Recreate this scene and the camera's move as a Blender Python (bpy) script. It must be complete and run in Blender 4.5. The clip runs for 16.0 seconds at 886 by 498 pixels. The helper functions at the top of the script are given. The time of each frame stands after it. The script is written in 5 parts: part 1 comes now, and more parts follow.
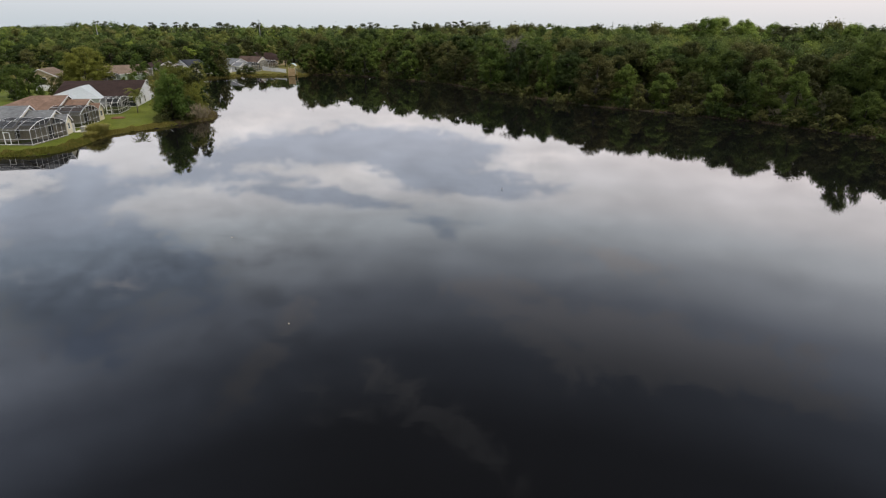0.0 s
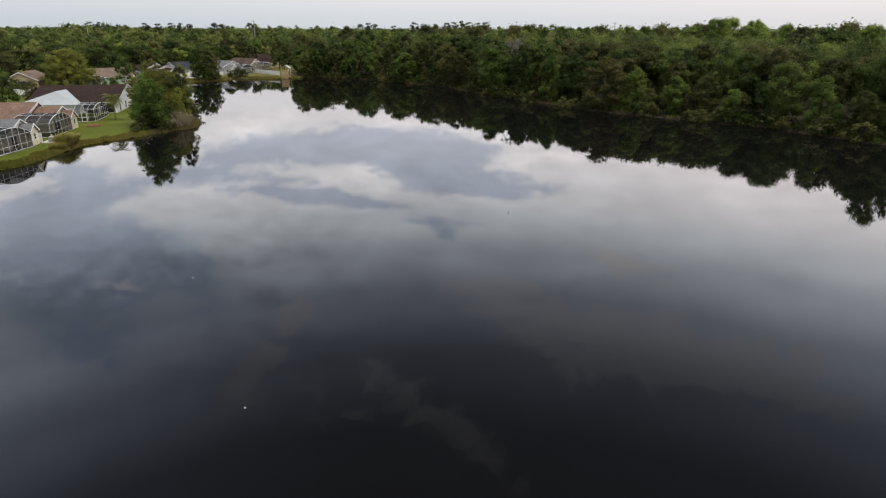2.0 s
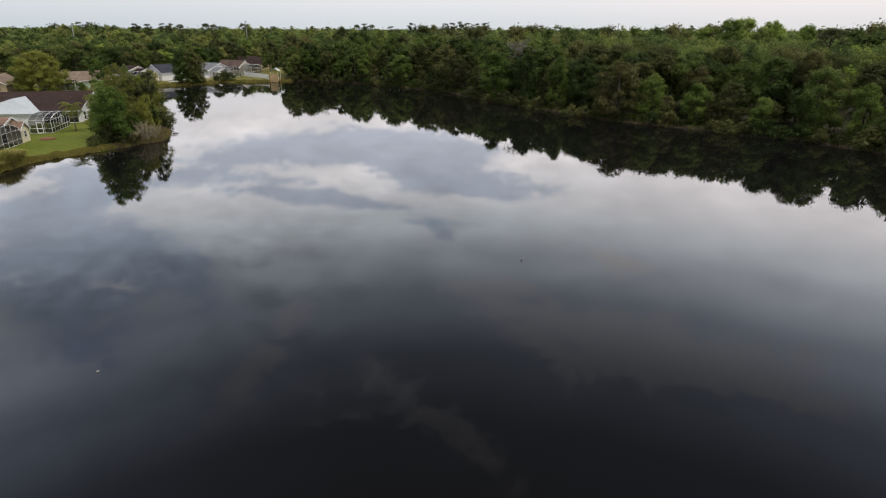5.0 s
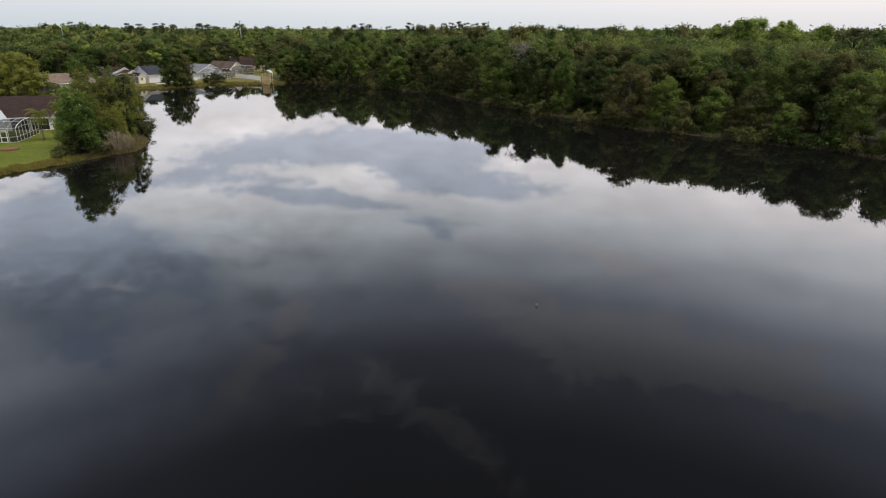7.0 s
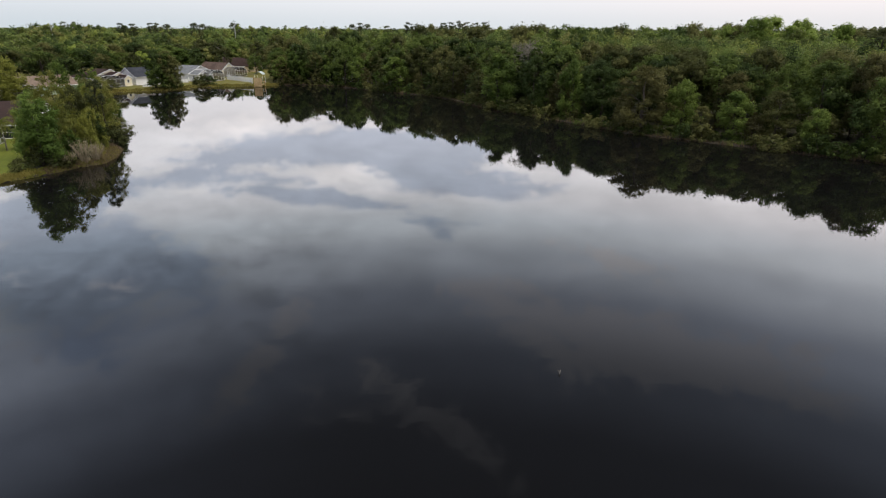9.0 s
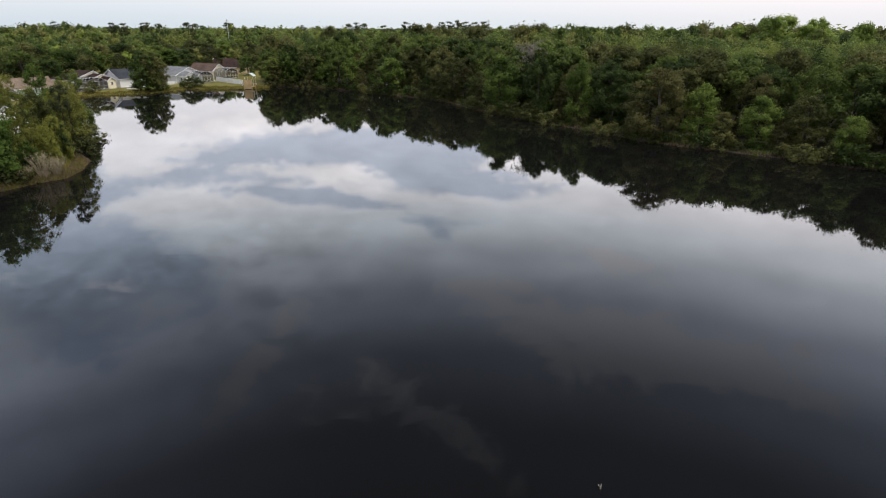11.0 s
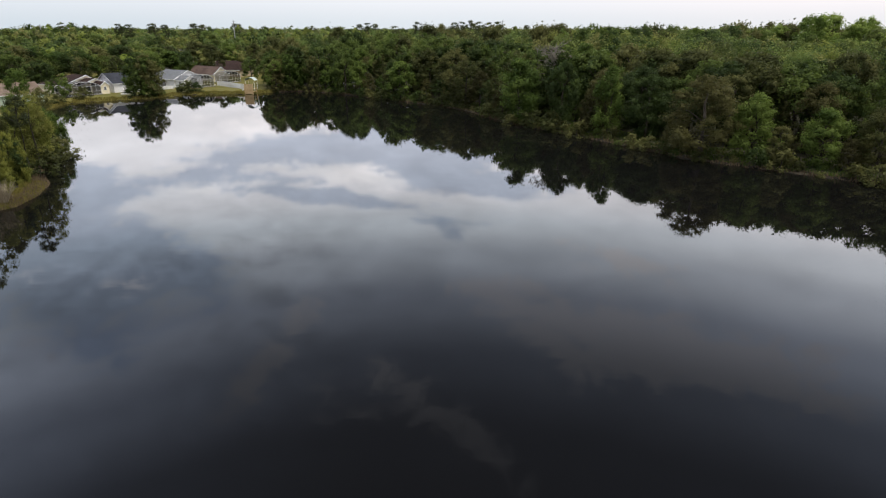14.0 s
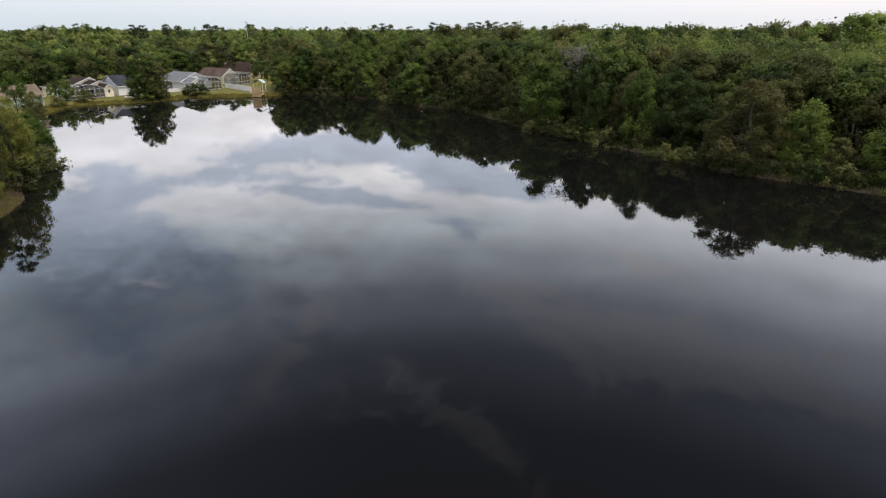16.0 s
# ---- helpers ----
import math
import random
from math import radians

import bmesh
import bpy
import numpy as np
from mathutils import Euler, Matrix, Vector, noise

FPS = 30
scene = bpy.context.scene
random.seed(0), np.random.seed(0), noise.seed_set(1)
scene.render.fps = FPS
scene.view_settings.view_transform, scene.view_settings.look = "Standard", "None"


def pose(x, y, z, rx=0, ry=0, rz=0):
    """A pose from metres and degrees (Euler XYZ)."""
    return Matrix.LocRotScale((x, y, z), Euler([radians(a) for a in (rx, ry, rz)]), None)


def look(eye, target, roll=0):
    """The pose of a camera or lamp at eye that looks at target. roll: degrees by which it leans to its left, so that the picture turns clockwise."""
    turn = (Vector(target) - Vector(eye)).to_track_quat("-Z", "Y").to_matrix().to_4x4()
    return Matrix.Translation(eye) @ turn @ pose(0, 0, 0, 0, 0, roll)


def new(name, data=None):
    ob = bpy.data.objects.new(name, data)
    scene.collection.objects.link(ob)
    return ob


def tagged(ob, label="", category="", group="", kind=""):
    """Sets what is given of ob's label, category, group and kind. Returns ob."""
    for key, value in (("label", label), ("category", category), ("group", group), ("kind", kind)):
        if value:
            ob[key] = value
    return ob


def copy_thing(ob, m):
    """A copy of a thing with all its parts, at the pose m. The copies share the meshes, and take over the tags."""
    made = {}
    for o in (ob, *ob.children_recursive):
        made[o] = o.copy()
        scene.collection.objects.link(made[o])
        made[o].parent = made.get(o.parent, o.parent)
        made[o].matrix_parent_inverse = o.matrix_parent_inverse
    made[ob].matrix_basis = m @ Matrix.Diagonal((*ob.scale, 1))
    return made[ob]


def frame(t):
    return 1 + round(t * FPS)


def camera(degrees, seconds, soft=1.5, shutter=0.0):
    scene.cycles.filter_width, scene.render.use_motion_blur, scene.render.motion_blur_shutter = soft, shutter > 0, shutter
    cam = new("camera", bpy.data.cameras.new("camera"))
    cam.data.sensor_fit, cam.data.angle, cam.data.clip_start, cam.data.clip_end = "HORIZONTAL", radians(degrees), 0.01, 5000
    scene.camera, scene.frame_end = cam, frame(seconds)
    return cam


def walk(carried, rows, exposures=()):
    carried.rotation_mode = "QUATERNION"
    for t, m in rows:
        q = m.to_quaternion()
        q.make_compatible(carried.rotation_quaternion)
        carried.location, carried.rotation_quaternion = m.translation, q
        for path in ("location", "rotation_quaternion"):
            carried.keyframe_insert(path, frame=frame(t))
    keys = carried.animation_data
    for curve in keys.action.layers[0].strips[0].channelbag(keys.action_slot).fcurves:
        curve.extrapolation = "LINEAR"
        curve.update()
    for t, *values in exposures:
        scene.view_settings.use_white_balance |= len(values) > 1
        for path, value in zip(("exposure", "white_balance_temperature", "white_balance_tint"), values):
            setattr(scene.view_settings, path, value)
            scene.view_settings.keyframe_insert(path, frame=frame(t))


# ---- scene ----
cam = camera(73.5, 16.0, soft=1.12)
METRES, EYE, TILT, LEAN, TURN = 74.9, 19.0, -20.35, -0.24, 0.0
ROWS = [
    (0.0, 0.0, 0.0, 0.0, 0.0, 0.0, -0.0),
    (0.5, 0.0002, 0.0293, 0.0098, -0.02, 0.02, 0.02),
    (1.0, 0.0005, 0.0584, 0.0205, -0.02, 0.04, 0.03),
    (1.5, 0.0002, 0.0873, 0.0318, -0.06, 0.05, 0.04),
    (2.0, 0.0009, 0.1156, 0.0456, -0.08, 0.04, 0.06),
    (2.5, 0.0007, 0.1443, 0.0584, -0.11, 0.05, 0.04),
    (3.0, 0.0009, 0.1734, 0.0688, -0.14, 0.09, 0.04),
    (3.5, 0.0012, 0.2026, 0.0793, -0.17, 0.11, 0.05),
    (4.0, 0.0016, 0.231, 0.0895, -0.2, 0.12, 0.04),
    (6.5, 0.0025, 0.3784, 0.1459, -0.3, 0.05, 0.1),
    (7.0, 0.0019, 0.4071, 0.1565, -0.35, 0.08, 0.1),
    (7.5, 0.0022, 0.4363, 0.1675, -0.36, 0.08, 0.13),
    (8.0, 0.0019, 0.4657, 0.1786, -0.38, 0.05, 0.16),
    (8.5, 0.0028, 0.4953, 0.1889, -0.39, 0.07, 0.17),
    (9.0, 0.0028, 0.5248, 0.2004, -0.38, 0.05, 0.18),
    (11.5, 0.002, 0.674, 0.2559, -0.57, 0.01, 0.28),
    (12.0, 0.002, 0.7031, 0.2662, -0.59, 0.01, 0.29),
    (12.5, 0.0021, 0.7321, 0.2769, -0.6, 0.01, 0.31),
    (13.0, 0.0017, 0.7609, 0.2889, -0.04, 0.0, 0.17),
    (13.5, 0.0013, 0.7898, 0.3009, 0.37, 0.02, 0.06),
    (14.0, 0.0013, 0.8185, 0.3127, 0.58, 0.02, 0.0),
    (14.5, 0.0013, 0.8476, 0.3235, 1.32, 0.05, -0.21),
    (15.0, 0.0005, 0.8762, 0.3343, 1.62, 0.05, -0.3),
    (15.5, 0.0005, 0.9055, 0.3443, 1.77, 0.07, -0.37),
    (16.0, 0.0004, 0.9348, 0.3542, 1.98, 0.07, -0.44),
]
walk(cam, [(t, pose(0, 0, EYE, TILT, LEAN, TURN) @ pose(METRES * x, METRES * y, METRES * z, 90 + pitch, roll, yaw)) for t, x, y, z, yaw, pitch, roll in ROWS],
     exposures=[(0.0, -0.09, 6500, 10), (4.0, -0.03, 6500, 10), (8.0, 0.05, 6480, 10), (12.0, 0.17, 6360, 10), (16.0, 0.17, 6390, 10)])

# ---- world, sun, exposure ----
world = bpy.data.worlds.new("dusk_sky")
scene.world = world
world.use_nodes = True
wn, wl = world.node_tree.nodes, world.node_tree.links
wn.clear()


def wmath(op, a, b=None, c=None, clamp=False):
    n = wn.new("ShaderNodeMath")
    n.operation, n.use_clamp = op, clamp
    for k, v in enumerate((a, b, c)):
        if v is None:
            continue
        if isinstance(v, (int, float)):
            n.inputs[k].default_value = v
        else:
            wl.new(v, n.inputs[k])
    return n.outputs[0]


def wramp(fac, stops):
    n = wn.new("ShaderNodeValToRGB")
    n.color_ramp.interpolation = "EASE"
    e = n.color_ramp.elements
    while len(e) < len(stops):
        e.new(0.5)
    for k, (p, c) in enumerate(stops):
        e[k].position, e[k].color = p, (*c, 1)
    wl.new(fac, n.inputs[0])
    return n.outputs[0]


SUN_ELEVATION, SUN_AZIMUTH = 68.0, 132.0  # degrees; azimuth from +y towards +x
tex = wn.new("ShaderNodeTexCoord")
split = wn.new("ShaderNodeSeparateXYZ")
wl.new(tex.outputs["Generated"], split.inputs[0])
dx, dy, dz = split.outputs
elev = wmath("MULTIPLY", wmath("ARCSINE", dz), 57.2958)
azim = wmath("MULTIPLY", wmath("ARCTAN2", dx, dy), 57.2958)
# clouds lie on a layer overhead: directions meet it ever farther off towards the horizon
low = wmath("ADD", wmath("MAXIMUM", dz, 0.0), 0.15)
layer = wn.new("ShaderNodeCombineXYZ")
wl.new(wmath("DIVIDE", dx, low), layer.inputs[0])
wl.new(wmath("DIVIDE", dy, low), layer.inputs[1])


def wnoise(scale, detail, rough, offset, distort=0.3):
    m = wn.new("ShaderNodeMapping")
    m.inputs["Location"].default_value = offset
    wl.new(layer.outputs[0], m.inputs[0])
    n = wn.new("ShaderNodeTexNoise")
    n.inputs["Scale"].default_value, n.inputs["Detail"].default_value = scale, detail
    n.inputs["Roughness"].default_value, n.inputs["Distortion"].default_value = rough, distort
    wl.new(m.outputs[0], n.inputs["Vector"])
    return n.outputs[0]


wisps = wnoise(3.4, 8.0, 0.58, (3.1, 1.7, 0.0))
fine = wnoise(11.0, 6.0, 0.6, (0.4, 5.2, 0.0), 0.6)
warp_a = wmath("MULTIPLY", wmath("SUBTRACT", wnoise(2.6, 5.0, 0.55, (7.0, 2.0, 0)), 0.5), 8.0)
warp_e = wmath("MULTIPLY", wmath("SUBTRACT", wnoise(2.9, 5.0, 0.55, (1.0, 9.0, 0)), 0.5), 2.6)
az_w, el_w = wmath("ADD", azim, warp_a), wmath("ADD", elev, warp_e)
# cloud banks: azimuth, elevation, half length and half width in degrees, slant, density
GREY_CLOUDS = [
    (-19.3, 10.8, 3.2, 0.65, 0, 0.7), (-10.7, 10.6, 6.3, 1.25, -0, 1), (-8.1, 9.7, 3.7, 0.84, 3, 0.8), (-1.1, 11.3, 3.9, 1.17, 4, 0.95), (3.5, 11, 1.7, 0.64, 14, 0.6), (0.4, 13.5, 3.5, 0.91, 7, 0.95),
    (3.7, 14.7, 3.2, 0.49, 4, 0.85), (7, 13.5, 3.2, 0.53, 5, 0.6), (10.8, 14.4, 2.5, 0.42, 2, 0.4), (-15.6, 14.5, 3.4, 0.57, 8, 1), (-8.8, 15.3, 4.5, 0.37, 6, 0.95), (-17, 13.1, 2.8, 0.36, 6, 0.45),
    (-23.4, 12.3, 2.6, 0.49, -3, 0.9), (-31.8, 11.6, 3.2, 0.81, 6, 0.8), (-32.5, 12.9, 2.8, 0.45, 5, 0.5), (-35.7, 14, 2.1, 0.61, 5, 0.8), (-31.8, 13.4, 2.5, 0.5, -2, 0.6), (-1, 17.4, 2.2, 0.65, 15, 0.6),
    (-0.3, 18.7, 2.1, 0.49, 17, 0.5), (3.5, 17.3, 2.4, 0.49, -5, 0.35), (-35.6, 15.3, 2.5, 0.79, 20, 0.6), (-28.2, 17.5, 2.3, 0.67, -0, 0.5), (-28.2, 19.6, 3.5, 0.86, 13, 0.6), (-26.4, 19.7, 2.6, 0.78, 44, 0.6),
    (-35.9, 18.6, 3, 1.11, 25, 0.5), (-35.4, 21.5, 4.2, 1.33, 23, 0.45), (-34.4, 25.3, 3.8, 1.34, 29, 0.4), (-34, 17, 7, 2.6, 15, 0.5), (-30, 20.6, 6.5, 2.2, 20, 0.5), (-38, 22, 6, 2.4, 25, 0.4),
]
WHITE_CLOUDS = [
    (-22.5, 11.4, 2.4, 0.29, -5, 0.8), (-8.8, 13, 5.4, 1.06, -1, 0.9), (-2.7, 9.2, 2.3, 0.84, 21, 0.8), (-18.5, 8.1, 3.7, 1.09, -5, 0.6), (-22.3, 13.5, 2.9, 0.4, 5, 0.6), (-36.4, 12.7, 1.1, 0.43, 20, 0.8),
    (8.2, 12.2, 3.8, 1.06, -6, 0.5), (-33.5, 13.7, 2, 0.27, -0, 0.4),
]
LIT_CLOUDS = [
    (13.3, 19.8, 3.7, 0.64, 6, 0.6), (20, 20.9, 3.1, 0.67, 13, 0.85), (16, 21.8, 3.4, 0.52, 8, 0.3), (6.5, 25, 4.2, 1.35, 7, 0.45), (13.7, 25.6, 7.8, 1.31, 4, 0.6), (17.3, 27.6, 7.1, 1.43, -3, 0.7),
    (19.7, 30.4, 5.1, 1.74, -9, 0.7), (29, 28.6, 5.5, 1.4, -3, 0.8), (36.7, 29.1, 2.9, 0.95, 2, 0.6), (32.7, 26, 3.5, 1.14, -2, 0.3), (-23.2, 32.1, 2.1, 1.06, -24, 0.6), (-19, 29.2, 3, 1.26, -41, 0.65),
    (-15.8, 26.7, 2.2, 1.14, -44, 0.6), (-5.7, 32.3, 2, 0.78, 22, 0.6), (-12.8, 32.1, 1.7, 1.12, 33, 0.35), (-9.9, 35.1, 4.1, 1.4, 12, 0.5), (-1.4, 34.3, 2.7, 1.13, 17, 0.7), (-0.1, 36.9, 2.7, 1.1, 16, 0.6),
    (2.9, 37.8, 1.8, 0.89, 23, 0.6), (7.3, 40.3, 3, 1.19, 25, 0.5), (-38.7, 24.1, 1.8, 1.07, 45, 0.35), (-37.1, 18.6, 1.8, 0.7, -2, 0.3), (-31, 20.8, 2.7, 0.75, 1, 0.3),
]
place_of = wn.new("ShaderNodeCombineXYZ")
wl.new(az_w, place_of.inputs[0])
wl.new(el_w, place_of.inputs[1])


def cover(banks, ragged, full=0.85):
    """Cloud cover from soft banks with ragged edges."""
    total = None
    for az, el, wa, we, slant, s in banks:
        m, q = wn.new("ShaderNodeMapping"), wn.new("ShaderNodeVectorMath")
        m.vector_type, q.operation = "TEXTURE", "DOT_PRODUCT"
        m.inputs["Location"].default_value, m.inputs["Rotation"].default_value, m.inputs["Scale"].default_value = (az, el, 0), (0, 0, radians(slant)), (wa * 1.15, we * 1.15, 1)
        wl.new(place_of.outputs[0], m.inputs[0])
        wl.new(m.outputs[0], q.inputs[0])
        wl.new(m.outputs[0], q.inputs[1])
        g = wmath("POWER", 0.52, q.outputs["Value"])
        total = wmath("MULTIPLY", g, s) if total is None else wmath("MULTIPLY_ADD", g, s, total)
    edge = wmath("ADD", wmath("MULTIPLY", wmath("SUBTRACT", wisps, 0.5), ragged), wmath("MULTIPLY", wmath("SUBTRACT", fine, 0.5), ragged * 1.3))
    n = wn.new("ShaderNodeMapRange")
    n.interpolation_type = "SMOOTHSTEP"
    for k, v in enumerate((0.12, full, 0.0, 1.0)):
        n.inputs[k + 1].default_value = v
    near = wmath("MULTIPLY", total, 3.5, clamp=True)
    wl.new(wmath("ADD", total, wmath("MULTIPLY", edge, near)), n.inputs[0])
    clear = wmath("MULTIPLY", wmath("SUBTRACT", elev, 4.0), 0.3, clamp=True)  # haze hides clouds low down
    return wmath("MULTIPLY", n.outputs[0], clear)


def wmix(fac, a, b, blend="MIX"):
    n = wn.new("ShaderNodeMix")
    n.data_type, n.blend_type = "RGBA", blend
    for k, v in ((0, fac), (6, a), (7, b)):
        if isinstance(v, tuple):
            n.inputs[k].default_value = (*v, 1)
        elif isinstance(v, float):
            n.inputs[k].default_value = v
        else:
            wl.new(v, n.inputs[k])
    return n.outputs[2]


e01 = wmath("MULTIPLY", elev, 1 / 90.0, clamp=True)
# the thin high deck after sunset: warm and bright low down, blue and dim higher up
deck = wramp(e01, [(0.0, (0.675, 0.71, 0.75)), (0.033, (0.81, 0.80, 0.83)), (0.078, (1.45, 1.36, 1.37)), (0.111, (2.0, 1.90, 1.92)), (0.161, (2.2, 2.17, 2.24)),
                   (0.20, (1.82, 1.94, 2.08)), (0.233, (1.28, 1.39, 1.56)), (0.278, (0.69, 0.77, 0.94)), (0.344, (0.262, 0.302, 0.395)), (0.42, (0.088, 0.103, 0.142)),
                   (0.50, (0.064, 0.073, 0.100)), (0.70, (0.68, 0.70, 0.76)), (1.0, (0.88, 0.90, 0.97))])
aloft = wmath("MULTIPLY", wmath("SUBTRACT", elev, 4.5), 0.16, clamp=True)  # the haze near the horizon is even
mottle = wmath("ADD", wmath("MULTIPLY", wmath("MULTIPLY", wmath("SUBTRACT", wisps, 0.5), aloft), 0.7), 1.0)
# the higher sky is dimmest straight ahead and clears to either side
def flank(value, start, gain):
    past = wmath("MAXIMUM", wmath("SUBTRACT", value, start), 0.0)
    return wmath("MULTIPLY", wmath("MULTIPLY", past, past), gain)


leftward = wmath("MULTIPLY", dx, -1.0)
high = wmath("MULTIPLY", wmath("SUBTRACT", elev, 15.0), 0.08, clamp=True)
higher = wmath("MULTIPLY", wmath("SUBTRACT", elev, 22.0), 0.08, clamp=True)
side = wmath("ADD", wmath("MULTIPLY", flank(dx, 0.1, 1.8), high), wmath("MULTIPLY", flank(leftward, 0.02, 8.6), higher))
mottle = wmath("ADD", mottle, side)
# broken cloud to the left
broken = wmath("MULTIPLY", wmath("MULTIPLY", wmath("ADD", leftward, 0.05), 2.2, clamp=True), wmath("MULTIPLY", wmath("SUBTRACT", elev, 12.0), 0.12, clamp=True))
mottle = wmath("ADD", mottle, wmath("MULTIPLY", wmath("MULTIPLY", wmath("SUBTRACT", fine, 0.64), broken), 0.95))
deck = wmix(1.0, deck, mottle, "MULTIPLY")
lit = wramp(e01, [(0.15, (2.2, 2.15, 2.15)), (0.20, (1.85, 1.78, 1.80)), (0.233, (1.47, 1.43, 1.46)), (0.278, (0.96, 0.95, 1.02)), (0.344, (0.565, 0.565, 0.61)),
                  (0.42, (0.36, 0.365, 0.40)), (0.50, (0.26, 0.265, 0.29))])
sky_colour = wmix(cover(WHITE_CLOUDS, 1.2, 0.9), deck, wmix(1.0, deck, (1.2, 1.17, 1.14), "MULTIPLY"))
sky_colour = wmix(cover(GREY_CLOUDS, 1.3, 0.85), sky_colour, wmix(1.0, deck, (0.60, 0.66, 0.75), "MULTIPLY"))
sky_colour = wmix(wmath("MULTIPLY", cover(LIT_CLOUDS, 2.6, 1.0), 0.7), sky_colour, lit)
# clear sky behind, a little of it shining through
sky = wn.new("ShaderNodeTexSky")
sky.sky_type, sky.sun_disc = "NISHITA", False
sky.sun_elevation, sky.sun_rotation = radians(SUN_ELEVATION), radians(SUN_AZIMUTH)
cloud_bg, sky_bg, both, out = wn.new("ShaderNodeBackground"), wn.new("ShaderNodeBackground"), wn.new("ShaderNodeAddShader"), wn.new("ShaderNodeOutputWorld")
# the west, where the sun went down, glows a little warmer and brighter
west = wmath("MULTIPLY", wmath("ADD", wmath("MULTIPLY", dx, 0.5), 0.5), 1.0, clamp=True)
tint = wramp(west, [(0.2, (0.88, 0.92, 0.94)), (0.5, (0.99, 1.0, 1.0)), (0.8, (1.13, 1.06, 1.03))])
warm = wn.new("ShaderNodeMix")
warm.data_type, warm.blend_type = "RGBA", "MULTIPLY"
wl.new(wmath("SUBTRACT", 1.15, wmath("MULTIPLY", elev, 0.04), clamp=True), warm.inputs[0])
wl.new(sky_colour, warm.inputs[6])
wl.new(tint, warm.inputs[7])
wl.new(warm.outputs[2], cloud_bg.inputs[0])
# the cloud deck is thinner and brighter to the north, ahead, than to the south
north = wn.new("ShaderNodeMapRange")
north.interpolation_type = "SMOOTHSTEP"
for k, v in enumerate((-0.5, 0.4, 0.44, 0.97)):
    north.inputs[k + 1].default_value = v
wl.new(dy, north.inputs[0])
wl.new(north.outputs[0], cloud_bg.inputs[1])
wl.new(sky.outputs[0], sky_bg.inputs[0])
sky_bg.inputs[1].default_value = 0.008
wl.new(cloud_bg.outputs[0], both.inputs[0])
wl.new(sky_bg.outputs[0], both.inputs[1])
wl.new(both.outputs[0], out.inputs[0])

sun = new("sun", bpy.data.lights.new("sun", "SUN"))
sun.data.energy, sun.data.angle, sun.data.color = 4.2, radians(45), (1.0, 0.92, 0.80)
sa, se = radians(SUN_AZIMUTH), radians(SUN_ELEVATION)
sun.matrix_world = look((0, 0, 100), (-math.sin(sa) * math.cos(se) * 10, -math.cos(sa) * math.cos(se) * 10, 100 - math.sin(se) * 10))


# ---- materials ----
def material(name, build, rough=0.8, metal=0.0, spec=0.3):
    m = bpy.data.materials.new(name)
    m.use_nodes = True
    nodes, links = m.node_tree.nodes, m.node_tree.links
    b = nodes["Principled BSDF"]
    b.inputs["Roughness"].default_value, b.inputs["Metallic"].default_value = rough, metal
    b.inputs["Specular IOR Level"].default_value = spec
    build(nodes, links, b)
    return m


def noise_node(nodes, links, scale, detail=5.0, rough=0.55, stretch=None, coord="Position"):
    if coord == "Position":
        src = nodes.new("ShaderNodeNewGeometry").outputs["Position"]
    else:
        src = nodes.new("ShaderNodeTexCoord").outputs["Object"]
    if stretch:
        mp = nodes.new("ShaderNodeMapping")
        mp.inputs["Scale"].default_value = stretch
        links.new(src, mp.inputs[0])
        src = mp.outputs[0]
    n = nodes.new("ShaderNodeTexNoise")
    n.inputs["Scale"].default_value, n.inputs["Detail"].default_value, n.inputs["Roughness"].default_value = scale, detail, rough
    links.new(src, n.inputs["Vector"])
    return n.outputs[0]


def ramp_node(nodes, links, fac, stops):
    n = nodes.new("ShaderNodeValToRGB")
    e = n.color_ramp.elements
    while len(e) < len(stops):
        e.new(0.5)
    for k, (p, c) in enumerate(stops):
        e[k].position, e[k].color = p, (*c, 1)
    links.new(fac, n.inputs[0])
    return n.outputs[0]


def mix_node(nodes, links, fac, a, b, blend="MIX"):
    n = nodes.new("ShaderNodeMix")
    n.data_type, n.blend_type = "RGBA", blend
    for k, v in ((0, fac), (6, a), (7, b)):
        if isinstance(v, (int, float)):
            n.inputs[k].default_value = v
        elif isinstance(v, tuple):
            n.inputs[k].default_value = (*v, 1)
        else:
            links.new(v, n.inputs[k])
    return n.outputs[2]


def bump_node(nodes, links, b, height, strength, distance):
    n = nodes.new("ShaderNodeBump")
    n.inputs["Strength"].default_value, n.inputs["Distance"].default_value = strength, distance
    links.new(height, n.inputs["Height"])
    links.new(n.outputs[0], b.inputs["Normal"])


def two_scale(dark, light, big, small, stretch=None, bump=0.0, dist=0.02):
    """Colour that wanders between two tones at a large and a small scale."""
    def build(nodes, links, b):
        n1 = noise_node(nodes, links, big, 4)
        n2 = noise_node(nodes, links, small, 5, 0.65, stretch)
        c = ramp_node(nodes, links, n1, [(0.3, dark), (0.7, light)])
        c2 = ramp_node(nodes, links, n2, [(0.25, (0.6, 0.6, 0.6)), (0.75, (1.25, 1.25, 1.25))])
        links.new(mix_node(nodes, links, 1.0, c, c2, "MULTIPLY"), b.inputs["Base Color"])
        if bump:
            bump_node(nodes, links, b, n2, bump, dist)
    return build


